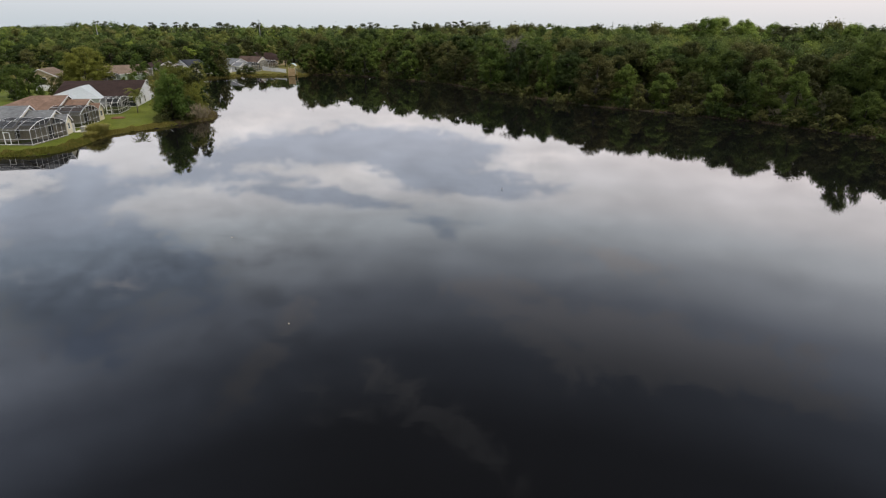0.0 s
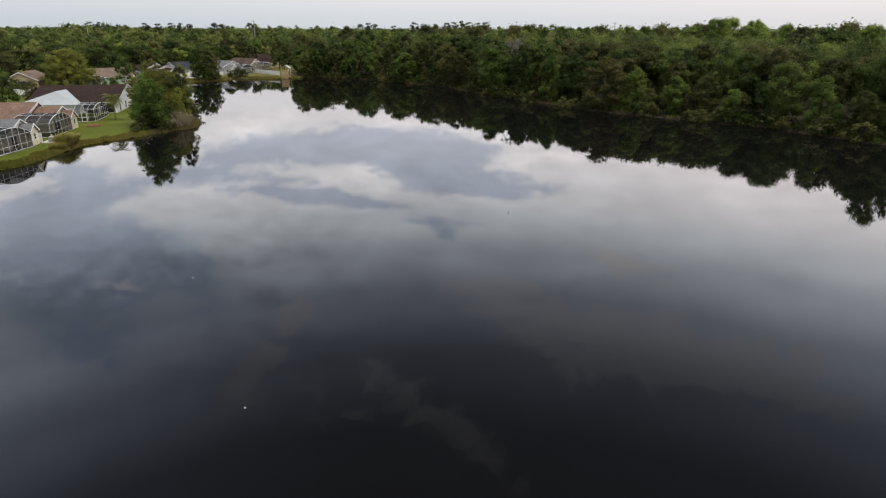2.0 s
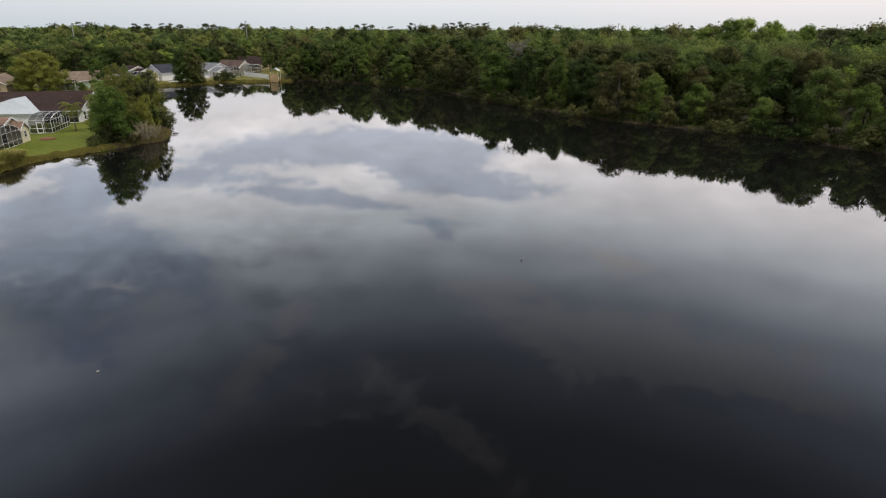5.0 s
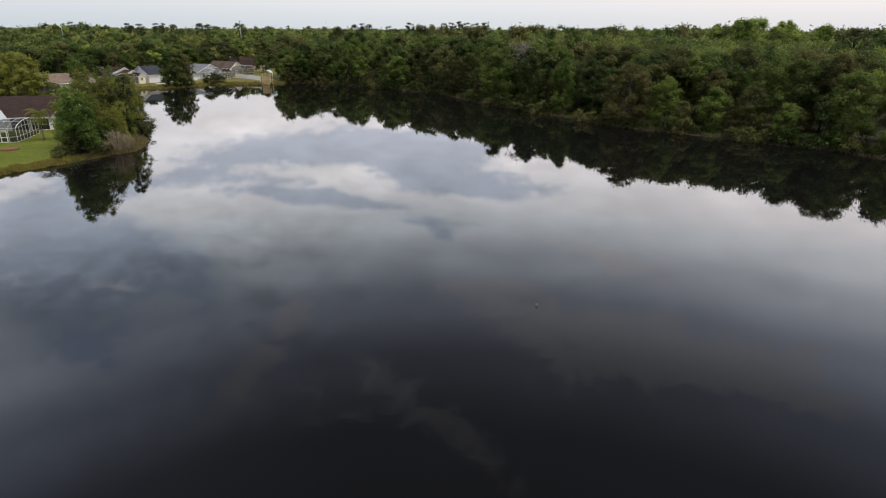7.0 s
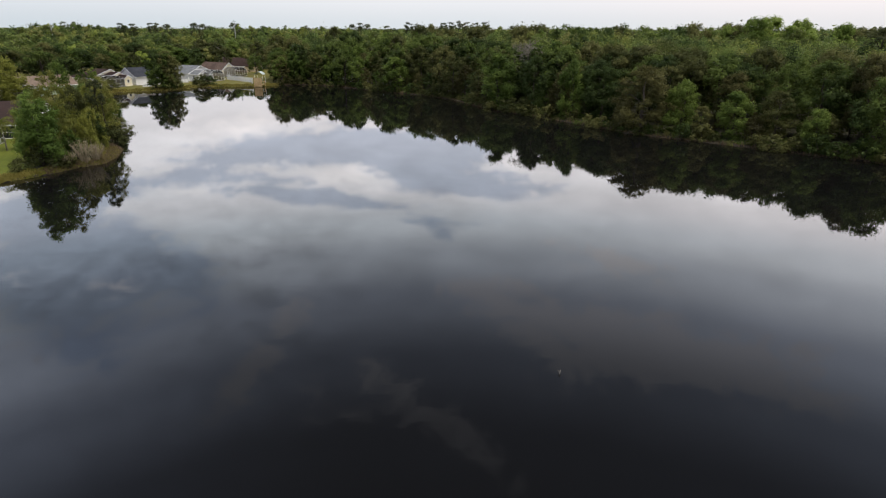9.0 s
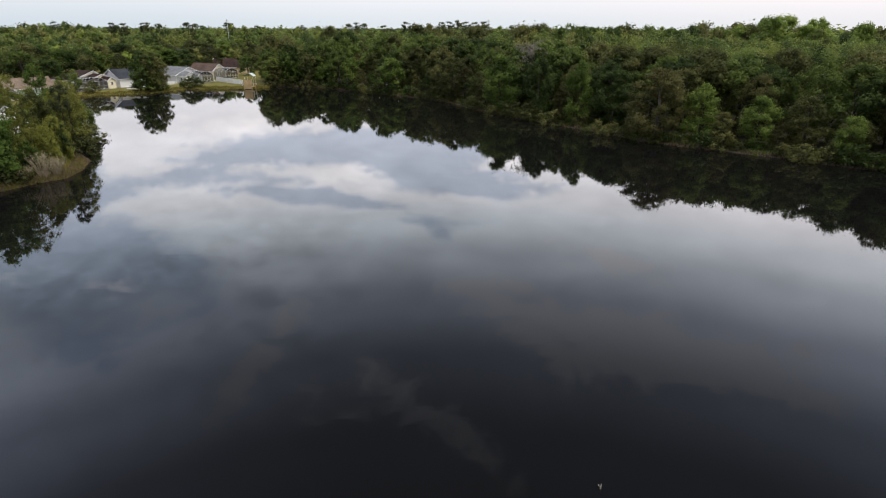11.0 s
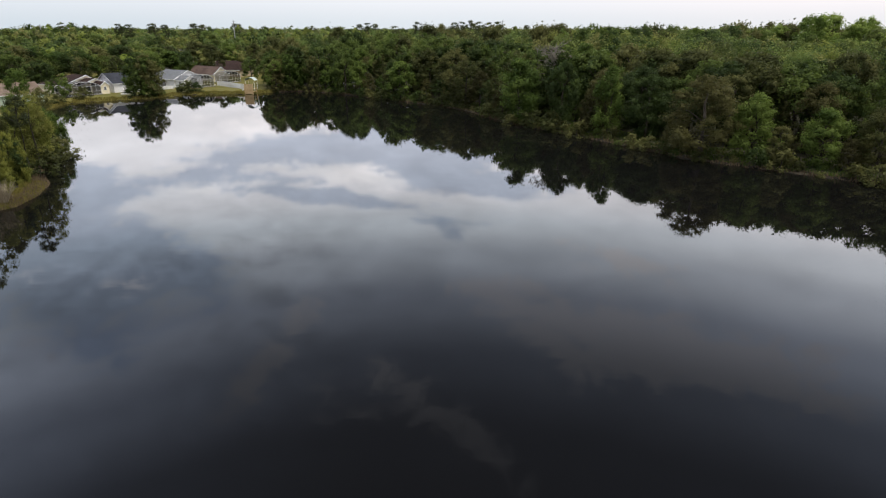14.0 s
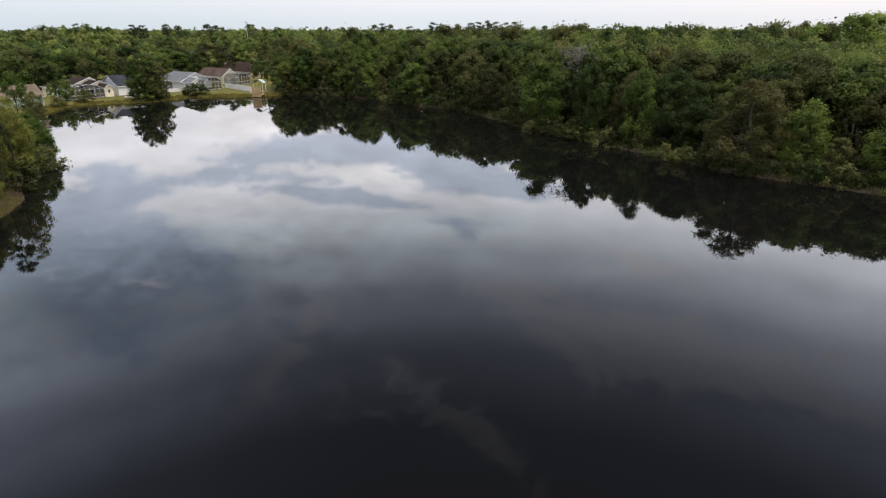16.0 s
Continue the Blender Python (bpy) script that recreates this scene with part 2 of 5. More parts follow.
def foliage(dark, mid, bright, stand=False):
    """Leaves: tone by leaf, by spray, by tree and by a slow drift across the wood, and some light through the blade."""
    def build(nodes, links, b):
        geo, info = nodes.new("ShaderNodeNewGeometry"), nodes.new("ShaderNodeObjectInfo")
        own = nodes.new("ShaderNodeAttribute")  # in a stand of many crowns, each crown has its own tone
        own.attribute_name = "crown_tone"
        total = noise_node(nodes, links, 0.085, 3)
        for source, weight in ((geo.outputs["Random Per Island"], 0.10), (own.outputs["Fac"] if stand else info.outputs["Random"], 0.36), (noise_node(nodes, links, 0.55, 4), 0.42)):
            add = nodes.new("ShaderNodeMath")
            add.operation = "MULTIPLY_ADD"
            links.new(source, add.inputs[0])
            add.inputs[1].default_value = weight
            links.new(total, add.inputs[2])
            total = add.outputs[0]
        c = ramp_node(nodes, links, total, [(0.62, dark), (0.94, mid), (1.22, bright)])
        if stand:
            kind_of = nodes.new("ShaderNodeAttribute")
            kind_of.attribute_name = "crown_kind"
            tint = ramp_node(nodes, links, kind_of.outputs["Fac"], [(0.0, (0.62, 0.72, 0.75)), (0.25, (0.85, 0.95, 0.9)), (0.5, (1.0, 1.0, 1.0)), (0.72, (1.22, 1.12, 0.9)), (0.86, (1.35, 1.08, 1.35)), (1.0, (1.5, 1.6, 0.95))])
            c = mix_node(nodes, links, 1.0, c, tint, "MULTIPLY")
        links.new(c, b.inputs["Base Color"])
        through_leaf, blend = nodes.new("ShaderNodeBsdfTranslucent"), nodes.new("ShaderNodeMixShader")
        links.new(c, through_leaf.inputs[0])
        blend.inputs[0].default_value = 0.48
        links.new(b.outputs[0], blend.inputs[1])
        links.new(through_leaf.outputs[0], blend.inputs[2])
        links.new(blend.outputs[0], nodes["Material Output"].inputs[0])
    return build


def leaf_material(name, *tones, stand=False):
    return material(name, foliage(*tones, stand=stand), rough=0.65, spec=0.2)


LEAF_OAK = leaf_material("oak_leaves", (0.026, 0.043, 0.011), (0.043, 0.068, 0.015), (0.085, 0.120, 0.025))
LEAF_BRIGHT = leaf_material("fresh_leaves", (0.035, 0.060, 0.010), (0.070, 0.112, 0.019), (0.120, 0.168, 0.034))
LEAF_OLIVE = leaf_material("olive_leaves", (0.033, 0.033, 0.010), (0.059, 0.057, 0.018), (0.086, 0.084, 0.027))
LEAF_GREY = leaf_material("grey_green_leaves", (0.042, 0.053, 0.015), (0.074, 0.081, 0.024), (0.117, 0.120, 0.039))
LEAF_YELLOW = leaf_material("yellow_green_leaves", (0.090, 0.106, 0.015), (0.145, 0.162, 0.026), (0.200, 0.214, 0.044))
LEAF_WILLOW = leaf_material("olive_green_leaves", (0.075, 0.085, 0.015), (0.125, 0.134, 0.026), (0.185, 0.188, 0.046))
LEAF_FRESH = leaf_material("spring_green_leaves", (0.046, 0.084, 0.013), (0.080, 0.130, 0.023), (0.126, 0.184, 0.038))
# yellow-green, lightened to carry the sky light coming through the treetops
LEAF_CROWN = leaf_material("backlit_treetop_leaves", (0.070, 0.110, 0.018), (0.130, 0.190, 0.034), (0.200, 0.265, 0.060))
LEAF_PINE = leaf_material("pine_needles", (0.031, 0.040, 0.015), (0.051, 0.062, 0.024), (0.077, 0.087, 0.033))
LEAF_WOOD = leaf_material("far_wood_leaves", (0.037, 0.056, 0.016), (0.075, 0.103, 0.027), (0.153, 0.192, 0.053), stand=True)
LEAF_MOSS = leaf_material("hanging_moss", (0.085, 0.077, 0.061), (0.136, 0.123, 0.101), (0.193, 0.176, 0.149))
LEAF_DRY = leaf_material("dry_reed_blades", (0.066, 0.049, 0.026), (0.106, 0.079, 0.046), (0.160, 0.122, 0.074))
LEAF_GRASS = leaf_material("bank_grass_blades", (0.092, 0.100, 0.018), (0.150, 0.152, 0.030), (0.215, 0.190, 0.052))
LEAF_TUFT = leaf_material("tall_grass_blades", (0.140, 0.135, 0.036), (0.215, 0.205, 0.056), (0.300, 0.275, 0.085))
BARK = material("bark", two_scale((0.028, 0.022, 0.018), (0.062, 0.052, 0.042), 0.6, 9, (1, 1, 0.2), 0.6), 0.9)
BARK_GREY = material("grey_weathered_bark", two_scale((0.10, 0.092, 0.08), (0.18, 0.165, 0.148), 0.8, 10, (1, 1, 0.25), 0.5), 0.9)
TWIG_TAN = material("dry_tan_twigs", two_scale((0.20, 0.17, 0.115), (0.32, 0.275, 0.19), 0.8, 10, (1, 1, 0.25), 0.5), 0.9)
BARK_PALE = material("pale_bark", two_scale((0.19, 0.17, 0.15), (0.33, 0.31, 0.28), 0.8, 10, (1, 1, 0.25), 0.5), 0.9)
WALL_CREAM = material("cream_stucco", two_scale((0.80, 0.73, 0.55), (0.87, 0.81, 0.64), 0.25, 6, None, 0.2, 0.01), 0.85)
WALL_WHITE = material("white_stucco", two_scale((0.78, 0.78, 0.80), (0.86, 0.86, 0.88), 0.25, 6, None, 0.2, 0.01), 0.85)
WALL_GREEN = material("sage_green_siding", two_scale((0.30, 0.38, 0.30), (0.38, 0.46, 0.37), 0.25, 6, (1, 1, 4), 0.2, 0.01), 0.85)
WALL_TAN = material("tan_stucco", two_scale((0.36, 0.29, 0.20), (0.46, 0.37, 0.26), 0.25, 6, None, 0.2, 0.01), 0.85)
WHITE_PAINT = material("white_aluminium", two_scale((0.70, 0.71, 0.73), (0.82, 0.82, 0.84), 0.5, 14), 0.45, 0.0, 0.5)
# like the concrete, with the shade inside the cages put into its colour
DECK = material("shaded_pool_deck", two_scale((0.122, 0.122, 0.114), (0.182, 0.179, 0.167), 0.3, 5, None, 0.2, 0.01), 0.9)
DARK_GLASS = material("window_glass", two_scale((0.015, 0.018, 0.022), (0.03, 0.034, 0.04), 0.5, 3), 0.06, 0.0, 0.5)
CONCRETE = material("concrete", two_scale((0.34, 0.33, 0.31), (0.46, 0.45, 0.43), 0.3, 5, None, 0.2, 0.01), 0.9)
TIMBER = material("weathered_timber", two_scale((0.38, 0.27, 0.14), (0.52, 0.39, 0.22), 0.7, 8, (0.3, 3, 3), 0.3, 0.01), 0.8)
MULCH = material("reddish_mulch", two_scale((0.099, 0.042, 0.027), (0.182, 0.084, 0.053), 1.2, 9, None, 0.6, 0.04), 0.95)
GREY_PLASTIC = material("grey_plastic", two_scale((0.20, 0.21, 0.22), (0.30, 0.31, 0.32), 1, 8), 0.5)
METAL_GREY = material("galvanised_steel", two_scale((0.34, 0.35, 0.36), (0.46, 0.47, 0.48), 1, 8), 0.5, 0.6)


def shingles(dark, light):
    def build(nodes, links, b):
        n1 = noise_node(nodes, links, 0.35, 4)
        n2 = noise_node(nodes, links, 3.0, 4, 0.6, (1, 1, 4))
        streak = noise_node(nodes, links, 1.1, 3, 0.6, (1.4, 1.4, 0.25))
        wave = nodes.new("ShaderNodeTexWave")
        wave.bands_direction = "Z"
        wave.inputs["Scale"].default_value, wave.inputs["Distortion"].default_value = 3.6, 0.4
        geo = nodes.new("ShaderNodeNewGeometry")
        links.new(geo.outputs["Position"], wave.inputs["Vector"])
        c = ramp_node(nodes, links, n1, [(0.3, dark), (0.7, light)])
        for f, lo, hi in ((n2, 0.75, 1.22), (streak, 0.78, 1.15), (wave.outputs[1], 0.86, 1.06)):
            c = mix_node(nodes, links, 1.0, c, ramp_node(nodes, links, f, [(0.3, (lo,) * 3), (0.7, (hi,) * 3)]), "MULTIPLY")
        links.new(c, b.inputs["Base Color"])
        bump_node(nodes, links, b, wave.outputs[1], 0.4, 0.02)
    return build


CANVAS = material("pale_canvas", two_scale((0.34, 0.41, 0.44), (0.46, 0.53, 0.56), 0.8, 6), 0.8)
ROOF_GREY = material("grey_shingles", shingles((0.104, 0.112, 0.124), (0.160, 0.168, 0.180)), 0.9, 0.0, 0.08)
ROOF_BROWN = material("brown_shingles", shingles((0.128, 0.084, 0.064), (0.188, 0.128, 0.100)), 0.9, 0.0, 0.08)
ROOF_DARK = material("dark_brown_shingles", shingles((0.024, 0.015, 0.013), (0.039, 0.025, 0.023)), 0.9, 0.0, 0.08)
ROOF_BLUE = material("blue_grey_shingles", shingles((0.026, 0.029, 0.037), (0.042, 0.046, 0.058)), 0.9, 0.0, 0.08)
ROOF_UMBER = material("dull_umber_shingles", shingles((0.066, 0.046, 0.040), (0.100, 0.072, 0.062)), 0.9, 0.0, 0.08)
ROOF_TAN = material("tan_brown_shingles", shingles((0.120, 0.092, 0.072), (0.176, 0.136, 0.112)), 0.9, 0.0, 0.08)
ROOF_METAL = material("pale_metal_roof", two_scale((0.288, 0.320, 0.336), (0.344, 0.376, 0.400), 0.25, 4, (0.4, 6, 1)), 0.45, 0.0, 0.5)


def screen_build(nodes, links, b):
    n = noise_node(nodes, links, 0.8, 3)
    links.new(ramp_node(nodes, links, n, [(0.3, (0.012, 0.013, 0.015)), (0.7, (0.022, 0.024, 0.028))]), b.inputs["Base Color"])
    clear, blend = nodes.new("ShaderNodeBsdfTransparent"), nodes.new("ShaderNodeMixShader")
    blend.inputs[0].default_value = 0.66
    links.new(clear.outputs[0], blend.inputs[1])
    links.new(b.outputs[0], blend.inputs[2])
    links.new(blend.outputs[0], nodes["Material Output"].inputs[0])


SCREEN = material("insect_screen", screen_build, 0.7)


def water_build(nodes, links, b):
    b.inputs["Base Color"].default_value = (0.0035, 0.0035, 0.0037, 1)
    b.inputs["IOR"].default_value = 1.333
    patches = noise_node(nodes, links, 0.024, 3, 0.5, (1.0, 0.55, 1.0))
    swell = noise_node(nodes, links, 0.16, 2, 0.5)
    # fine ripples, too small to tell apart, are stronger where the air stirs the lake
    links.new(ramp_node(nodes, links, patches, [(0.48, (0.010, 0.010, 0.010)), (0.60, (0.020, 0.020, 0.020)), (0.74, (0.06, 0.06, 0.06))]), b.inputs["Roughness"])
    rip = noise_node(nodes, links, 1.2, 3, 0.5, (0.5, 1.7, 1.0))
    add = nodes.new("ShaderNodeMath")
    add.operation = "MULTIPLY_ADD"
    links.new(swell, add.inputs[0])
    add.inputs[1].default_value = 0.6
    links.new(rip, add.inputs[2])
    bump_node(nodes, links, b, add.outputs[0], 1.0, 0.0012)


WATER = material("dark_still_water", water_build, 0.004, 0.0, 0.5)
DRY_LAWN = material("dry_lawn", two_scale((0.085, 0.083, 0.020), (0.135, 0.122, 0.036), 0.12, 2.0, None, 0.5, 0.05), 0.95, 0.0, 0.1)
LAWN = material("lawn", two_scale((0.058, 0.078, 0.009), (0.096, 0.112, 0.016), 0.12, 2.2, None, 0.5, 0.05), 0.95, 0.0, 0.1)
FLOOR = material("forest_floor", two_scale((0.023, 0.021, 0.012), (0.046, 0.044, 0.023), 0.1, 1.2, None, 0.5, 0.1), 0.95)
BED = material("lake_bed_and_bank", two_scale((0.014, 0.011, 0.008), (0.028, 0.023, 0.014), 0.3, 2.0, None, 0.5, 0.05), 0.95)


# ---- building helpers ----
def link_mesh(name, mesh, mat, parent=None, label=""):
    mesh.materials.append(mat)
    ob = new(name, mesh)
    if parent is not None:
        ob.parent = parent
    return tagged(ob, label)


def part(name, bm, mat, parent=None, label="", smooth=False):
    """Links a bmesh as one mesh object, as a part of parent."""
    mesh = bpy.data.meshes.new(name)
    bmesh.ops.recalc_face_normals(bm, faces=bm.faces)
    bm.to_mesh(mesh)
    bm.free()
    if smooth:
        mesh.polygons.foreach_set("use_smooth", [True] * len(mesh.polygons))
    return link_mesh(name, mesh, mat, parent, label)


def thing(name, m, label, category, group=""):
    ob = new(name)
    ob.empty_display_size = 0.5
    ob.matrix_world = m
    return tagged(ob, label, category, group)


def quads_mesh(name, quads):
    """A mesh of loose triangles or quads from an array of n x 3 or 4 x 3."""
    n, k = np.shape(quads)[:2]
    mesh = bpy.data.meshes.new(name)
    mesh.vertices.add(k * n)
    mesh.vertices.foreach_set("co", np.asarray(quads, np.float32).reshape(-1))
    mesh.loops.add(k * n)
    mesh.loops.foreach_set("vertex_index", np.arange(k * n, dtype=np.int32))
    mesh.polygons.add(n)
    mesh.polygons.foreach_set("loop_start", np.arange(0, k * n, k, dtype=np.int32))
    mesh.update(calc_edges=True)
    return mesh


def leaf_mesh(name, leaves):
    """Leaf triangles, each with the way its spray faces: they shade softly as one mass of foliage."""
    mesh = quads_mesh(name, leaves[:, :3])
    mesh.polygons.foreach_set("use_smooth", [True] * len(leaves))
    mesh.normals_split_custom_set_from_vertices(np.repeat(leaves[:, 3], 3, 0))
    return mesh


def add_box(bm, lo, hi, m=None):
    vs = [bm.verts.new((m or Matrix()) @ Vector((x, y, z))) for x in (lo[0], hi[0]) for y in (lo[1], hi[1]) for z in (lo[2], hi[2])]
    for f in ((0, 1, 3, 2), (4, 6, 7, 5), (0, 4, 5, 1), (2, 3, 7, 6), (0, 2, 6, 4), (1, 5, 7, 3)):
        bm.faces.new([vs[i] for i in f])


def add_bar(bm, a, b, w, h=None):
    """A square bar from a to b."""
    a, b = Vector(a), Vector(b)
    d = b - a
    q = d.to_track_quat("X", "Z").to_matrix().to_4x4()
    h = h or w
    add_box(bm, (0, -w / 2, -h / 2), (d.length, w / 2, h / 2), Matrix.Translation(a) @ q)


def add_prism(bm, poly, v):
    """Extrudes the polygon (points in space) by the vector v."""
    v = Vector(v)
    lo = [bm.verts.new(p) for p in poly]
    hi = [bm.verts.new(Vector(p) + v) for p in poly]
    bm.faces.new(lo)
    bm.faces.new(hi[::-1])
    for i in range(len(poly)):
        j = (i + 1) % len(poly)
        bm.faces.new((lo[i], lo[j], hi[j], hi[i]))


def add_tube(bm, pts, radii, sides=6):
    rings = []
    for k, p in enumerate(pts):
        p = Vector(p)
        d = (Vector(pts[min(k + 1, len(pts) - 1)]) - Vector(pts[max(k - 1, 0)])).normalized()
        q = d.to_track_quat("Z", "X")
        rings.append([bm.verts.new(p + q @ Vector((math.cos(6.2832 * s / sides) * radii[k], math.sin(6.2832 * s / sides) * radii[k], 0))) for s in range(sides)])
    for r0, r1 in zip(rings, rings[1:]):
        for s in range(sides):
            bm.faces.new((r0[s], r0[(s + 1) % sides], r1[(s + 1) % sides], r1[s]))
    bm.faces.new(rings[-1])
    bm.faces.new(rings[0][::-1])


# ---- ground and lake ----
SHORE = [(-110, -90), (-110, 30), (-96, 70), (-77, 88), (-69.3, 91.5), (-65, 92.3), (-62.2, 95), (-61.8, 100), (-62.2, 107), (-62.4, 112),
         (-60.4, 116.5), (-57.6, 120.3), (-55.2, 124.5), (-53.2, 129), (-51, 132.2), (-51.6, 137), (-54, 143), (-59.5, 150), (-62.3, 157),
         (-64.5, 163), (-69, 169), (-78, 181), (-90, 198), (-101, 211), (-105, 226), (-106.5, 237), (-100.4, 241.2), (-95, 243.5),
         (-90.5, 246), (-86.5, 252.5), (-84, 258.6), (-77, 260), (-66, 260.5), (-62.5, 262.5), (-57, 267.5), (-48, 270), (-39, 265),
         (-26, 253), (-20.5, 246), (-11.5, 239), (-3, 232), (5, 220), (10, 207), (15, 196), (22, 187), (28.5, 177), (34, 168.5), (38.5, 160.5),
         (46, 154.2), (54, 147.5), (61, 140.5), (69, 133.5), (74, 124), (78, 117), (82, 109), (92, 85), (105, 40), (112, -90)]
POLY = np.array(SHORE, float)


def shore_distance(x, y):
    """Metres from the waterline: plus on land, minus over the lake."""
    x, y = np.asarray(x, float), np.asarray(y, float)
    best, inside = np.full(x.shape, 1e9), np.zeros(x.shape, bool)
    for (x0, y0), (x1, y1) in zip(POLY, np.roll(POLY, -1, 0)):
        ex, ey = x1 - x0, y1 - y0
        k = np.clip(((x - x0) * ex + (y - y0) * ey) / (ex * ex + ey * ey), 0, 1)
        best = np.minimum(best, np.hypot(x - x0 - k * ex, y - y0 - k * ey))
        if ey:
            inside ^= ((y0 > y) != (y1 > y)) & (x < ex * (y - y0) / ey + x0)
    return np.where(inside, -best, best)


def wobble(x, y):
    return 0.45 * np.sin(0.9 * x + 1.3 * np.sin(0.31 * y)) * np.cos(0.7 * y + 0.8) + 0.3 * np.sin(2.1 * x + 1.7 * y)


def land_height(x, y):
    d = shore_distance(x, y) + wobble(np.asarray(x, float), np.asarray(y, float))
    up = 0.12 + 0.5 * (1 - np.exp(-np.maximum(d, 0) / 2.2))
    return np.where(d > 0, up * np.minimum(d / 0.3, 1), np.maximum(d * 0.5, -1.6))


def spaced(lo, hi, step, far):
    mid = list(np.arange(lo, hi + 0.01, step))
    left, right, s = [], [], step
    while (left[-1] if left else lo) > -far:
        s *= 1.35
        left.append((left[-1] if left else lo) - s)
        right.append((right[-1] if right else hi) + s)
    return np.array(left[::-1] + mid + right)


gx, gy = spaced(-135, 105, 1.6, 4200), spaced(80, 290, 1.6, 4200)
GX, GY = np.meshgrid(gx, gy)
GZ = land_height(GX, GY)
nx, ny = len(gx), len(gy)
idx = np.arange(nx * ny).reshape(ny, nx)
faces = np.stack([idx[:-1, :-1], idx[:-1, 1:], idx[1:, 1:], idx[1:, :-1]], -1).reshape(-1, 4)
mesh = bpy.data.meshes.new("ground")
mesh.from_pydata(np.stack([GX, GY, GZ], -1).reshape(-1, 3).tolist(), [], faces.tolist())
cx, cy = (GX[:-1, :-1] + GX[1:, 1:]) / 2, (GY[:-1, :-1] + GY[1:, 1:]) / 2
cd = shore_distance(cx, cy) + wobble(cx, cy)
lawn = (cx < -58) & (cy < 330) & (cx > -260) | (cx < -66) & (cy < 345)
slot = np.where(cd < np.where(lawn, -0.15, 1.6), 2, np.where(lawn, np.where(cy > 205, 3, 0), 1)).reshape(-1)
for m in (LAWN, FLOOR, BED, DRY_LAWN):
    mesh.materials.append(m)
mesh.polygons.foreach_set("material_index", slot.astype(np.int32))
mesh.polygons.foreach_set("use_smooth", [True] * len(slot))
tagged(new("ground", mesh), "flat land with mown lawns and shaded forest floor", "ground", kind="structure")

bm = bmesh.new()
add_box(bm, (-150, -120, -0.9), (140, 300, 0.0))
tagged(part("water", bm, WATER), "dark still lake water mirroring trees and clouds", "lake", kind="structure")


# ---- trees ----
def leaf_quads(rng, centres, out, sizes, slim=0.6, spread=0.5):
    """Leaf sprays: pointed triangles round the centres, facing mostly out."""
    n = len(centres)
    nrm = out + rng.normal(0, spread, (n, 3)) + (0, 0, 0.2)
    nrm /= np.linalg.norm(nrm, axis=1, keepdims=True)
    t = np.cross(nrm, rng.normal(0, 1, (n, 3)))
    t /= np.linalg.norm(t, axis=1, keepdims=True)
    b = np.cross(nrm, t)
    s = sizes[:, None]
    w = rng.uniform(0.7, 1.3, (n, 1)) * slim
    tip = centres + t * s * rng.uniform(0.8, 1.3, (n, 1)) - nrm * s * rng.uniform(-0.1, 0.4, (n, 1))
    p, q = centres - t * s * 0.6 + b * s * w, centres - t * s * 0.6 - b * s * w
    face = np.cross(p - tip, q - tip)
    face /= np.linalg.norm(face, axis=1, keepdims=True) + 1e-9
    turned = (face * out).sum(1, keepdims=True) < 0
    p, q, face = np.where(turned, q, p), np.where(turned, p, q), np.where(turned, -face, face)
    soft = 0.82 * out + 0.18 * face
    soft /= np.linalg.norm(soft, axis=1, keepdims=True) + 1e-9
    return np.stack([tip, p, q, soft], 1)


def clump_quads(rng, clumps, density, leaf, slim=0.6):
    """Leaf quads over the surface of clumps (x, y, z, r, flatness)."""
    got = []
    for x, y, z, r, flat in clumps:
        n = max(6, int(density * r * r))
        d = rng.normal(0, 1, (n, 3))
        d[:, 2] = np.where(rng.random(n) < 0.3, d[:, 2], np.abs(d[:, 2]))
        d /= np.linalg.norm(d, axis=1, keepdims=True)
        rad = r * (1 - 0.55 * rng.random((n, 1)) ** 2.2) * (1 + 0.22 * rng.normal(0, 1, (n, 1)))
        c = d * rad * (1, 1, flat) + (x, y, z)
        got.append(leaf_quads(rng, c, d, leaf * rng.uniform(0.6, 1.35, n), slim))
        k = max(4, n // (4 if leaf > 0.2 else 9))  # inner twigs and leaves that close the crown
        got.append(leaf_quads(rng, c[:k] * 0.5 + np.array((x, y, z)) * 0.5, d[:k], 0.27 * r * rng.uniform(0.7, 1.2, k), 0.8))
    return np.concatenate(got)


def broad_clumps(rng, height, radius, base, count, lean=0.0, taper=0.5, size=1.0):
    """Clump places for a broad crown that reaches from base to height."""
    got, mid = [], base + (height - base) * taper
    for k in range(count):
        u = rng.random() ** 0.7
        z = base + (height - base) * u
        v = (z - mid) / (height - mid) if z > mid else 0.78 * (mid - z) / (mid - base)
        shape = math.sqrt(max(0.0, 1 - v * v))
        r = radius * max(0.1, shape) * math.sqrt(rng.uniform(0.2, 1.0))
        a = rng.uniform(0, 6.283)
        bulge = 1 + 0.22 * math.sin(3 * a + height) * math.sin(5 * u + radius)
        cr = size * rng.uniform(0.7, 1.5) * (0.7 + 0.3 * shape)
        got.append((math.cos(a) * r * bulge + lean * u, math.sin(a) * r * bulge, z - 0.95 * cr, cr, rng.uniform(0.9, 1.45)))
    return got


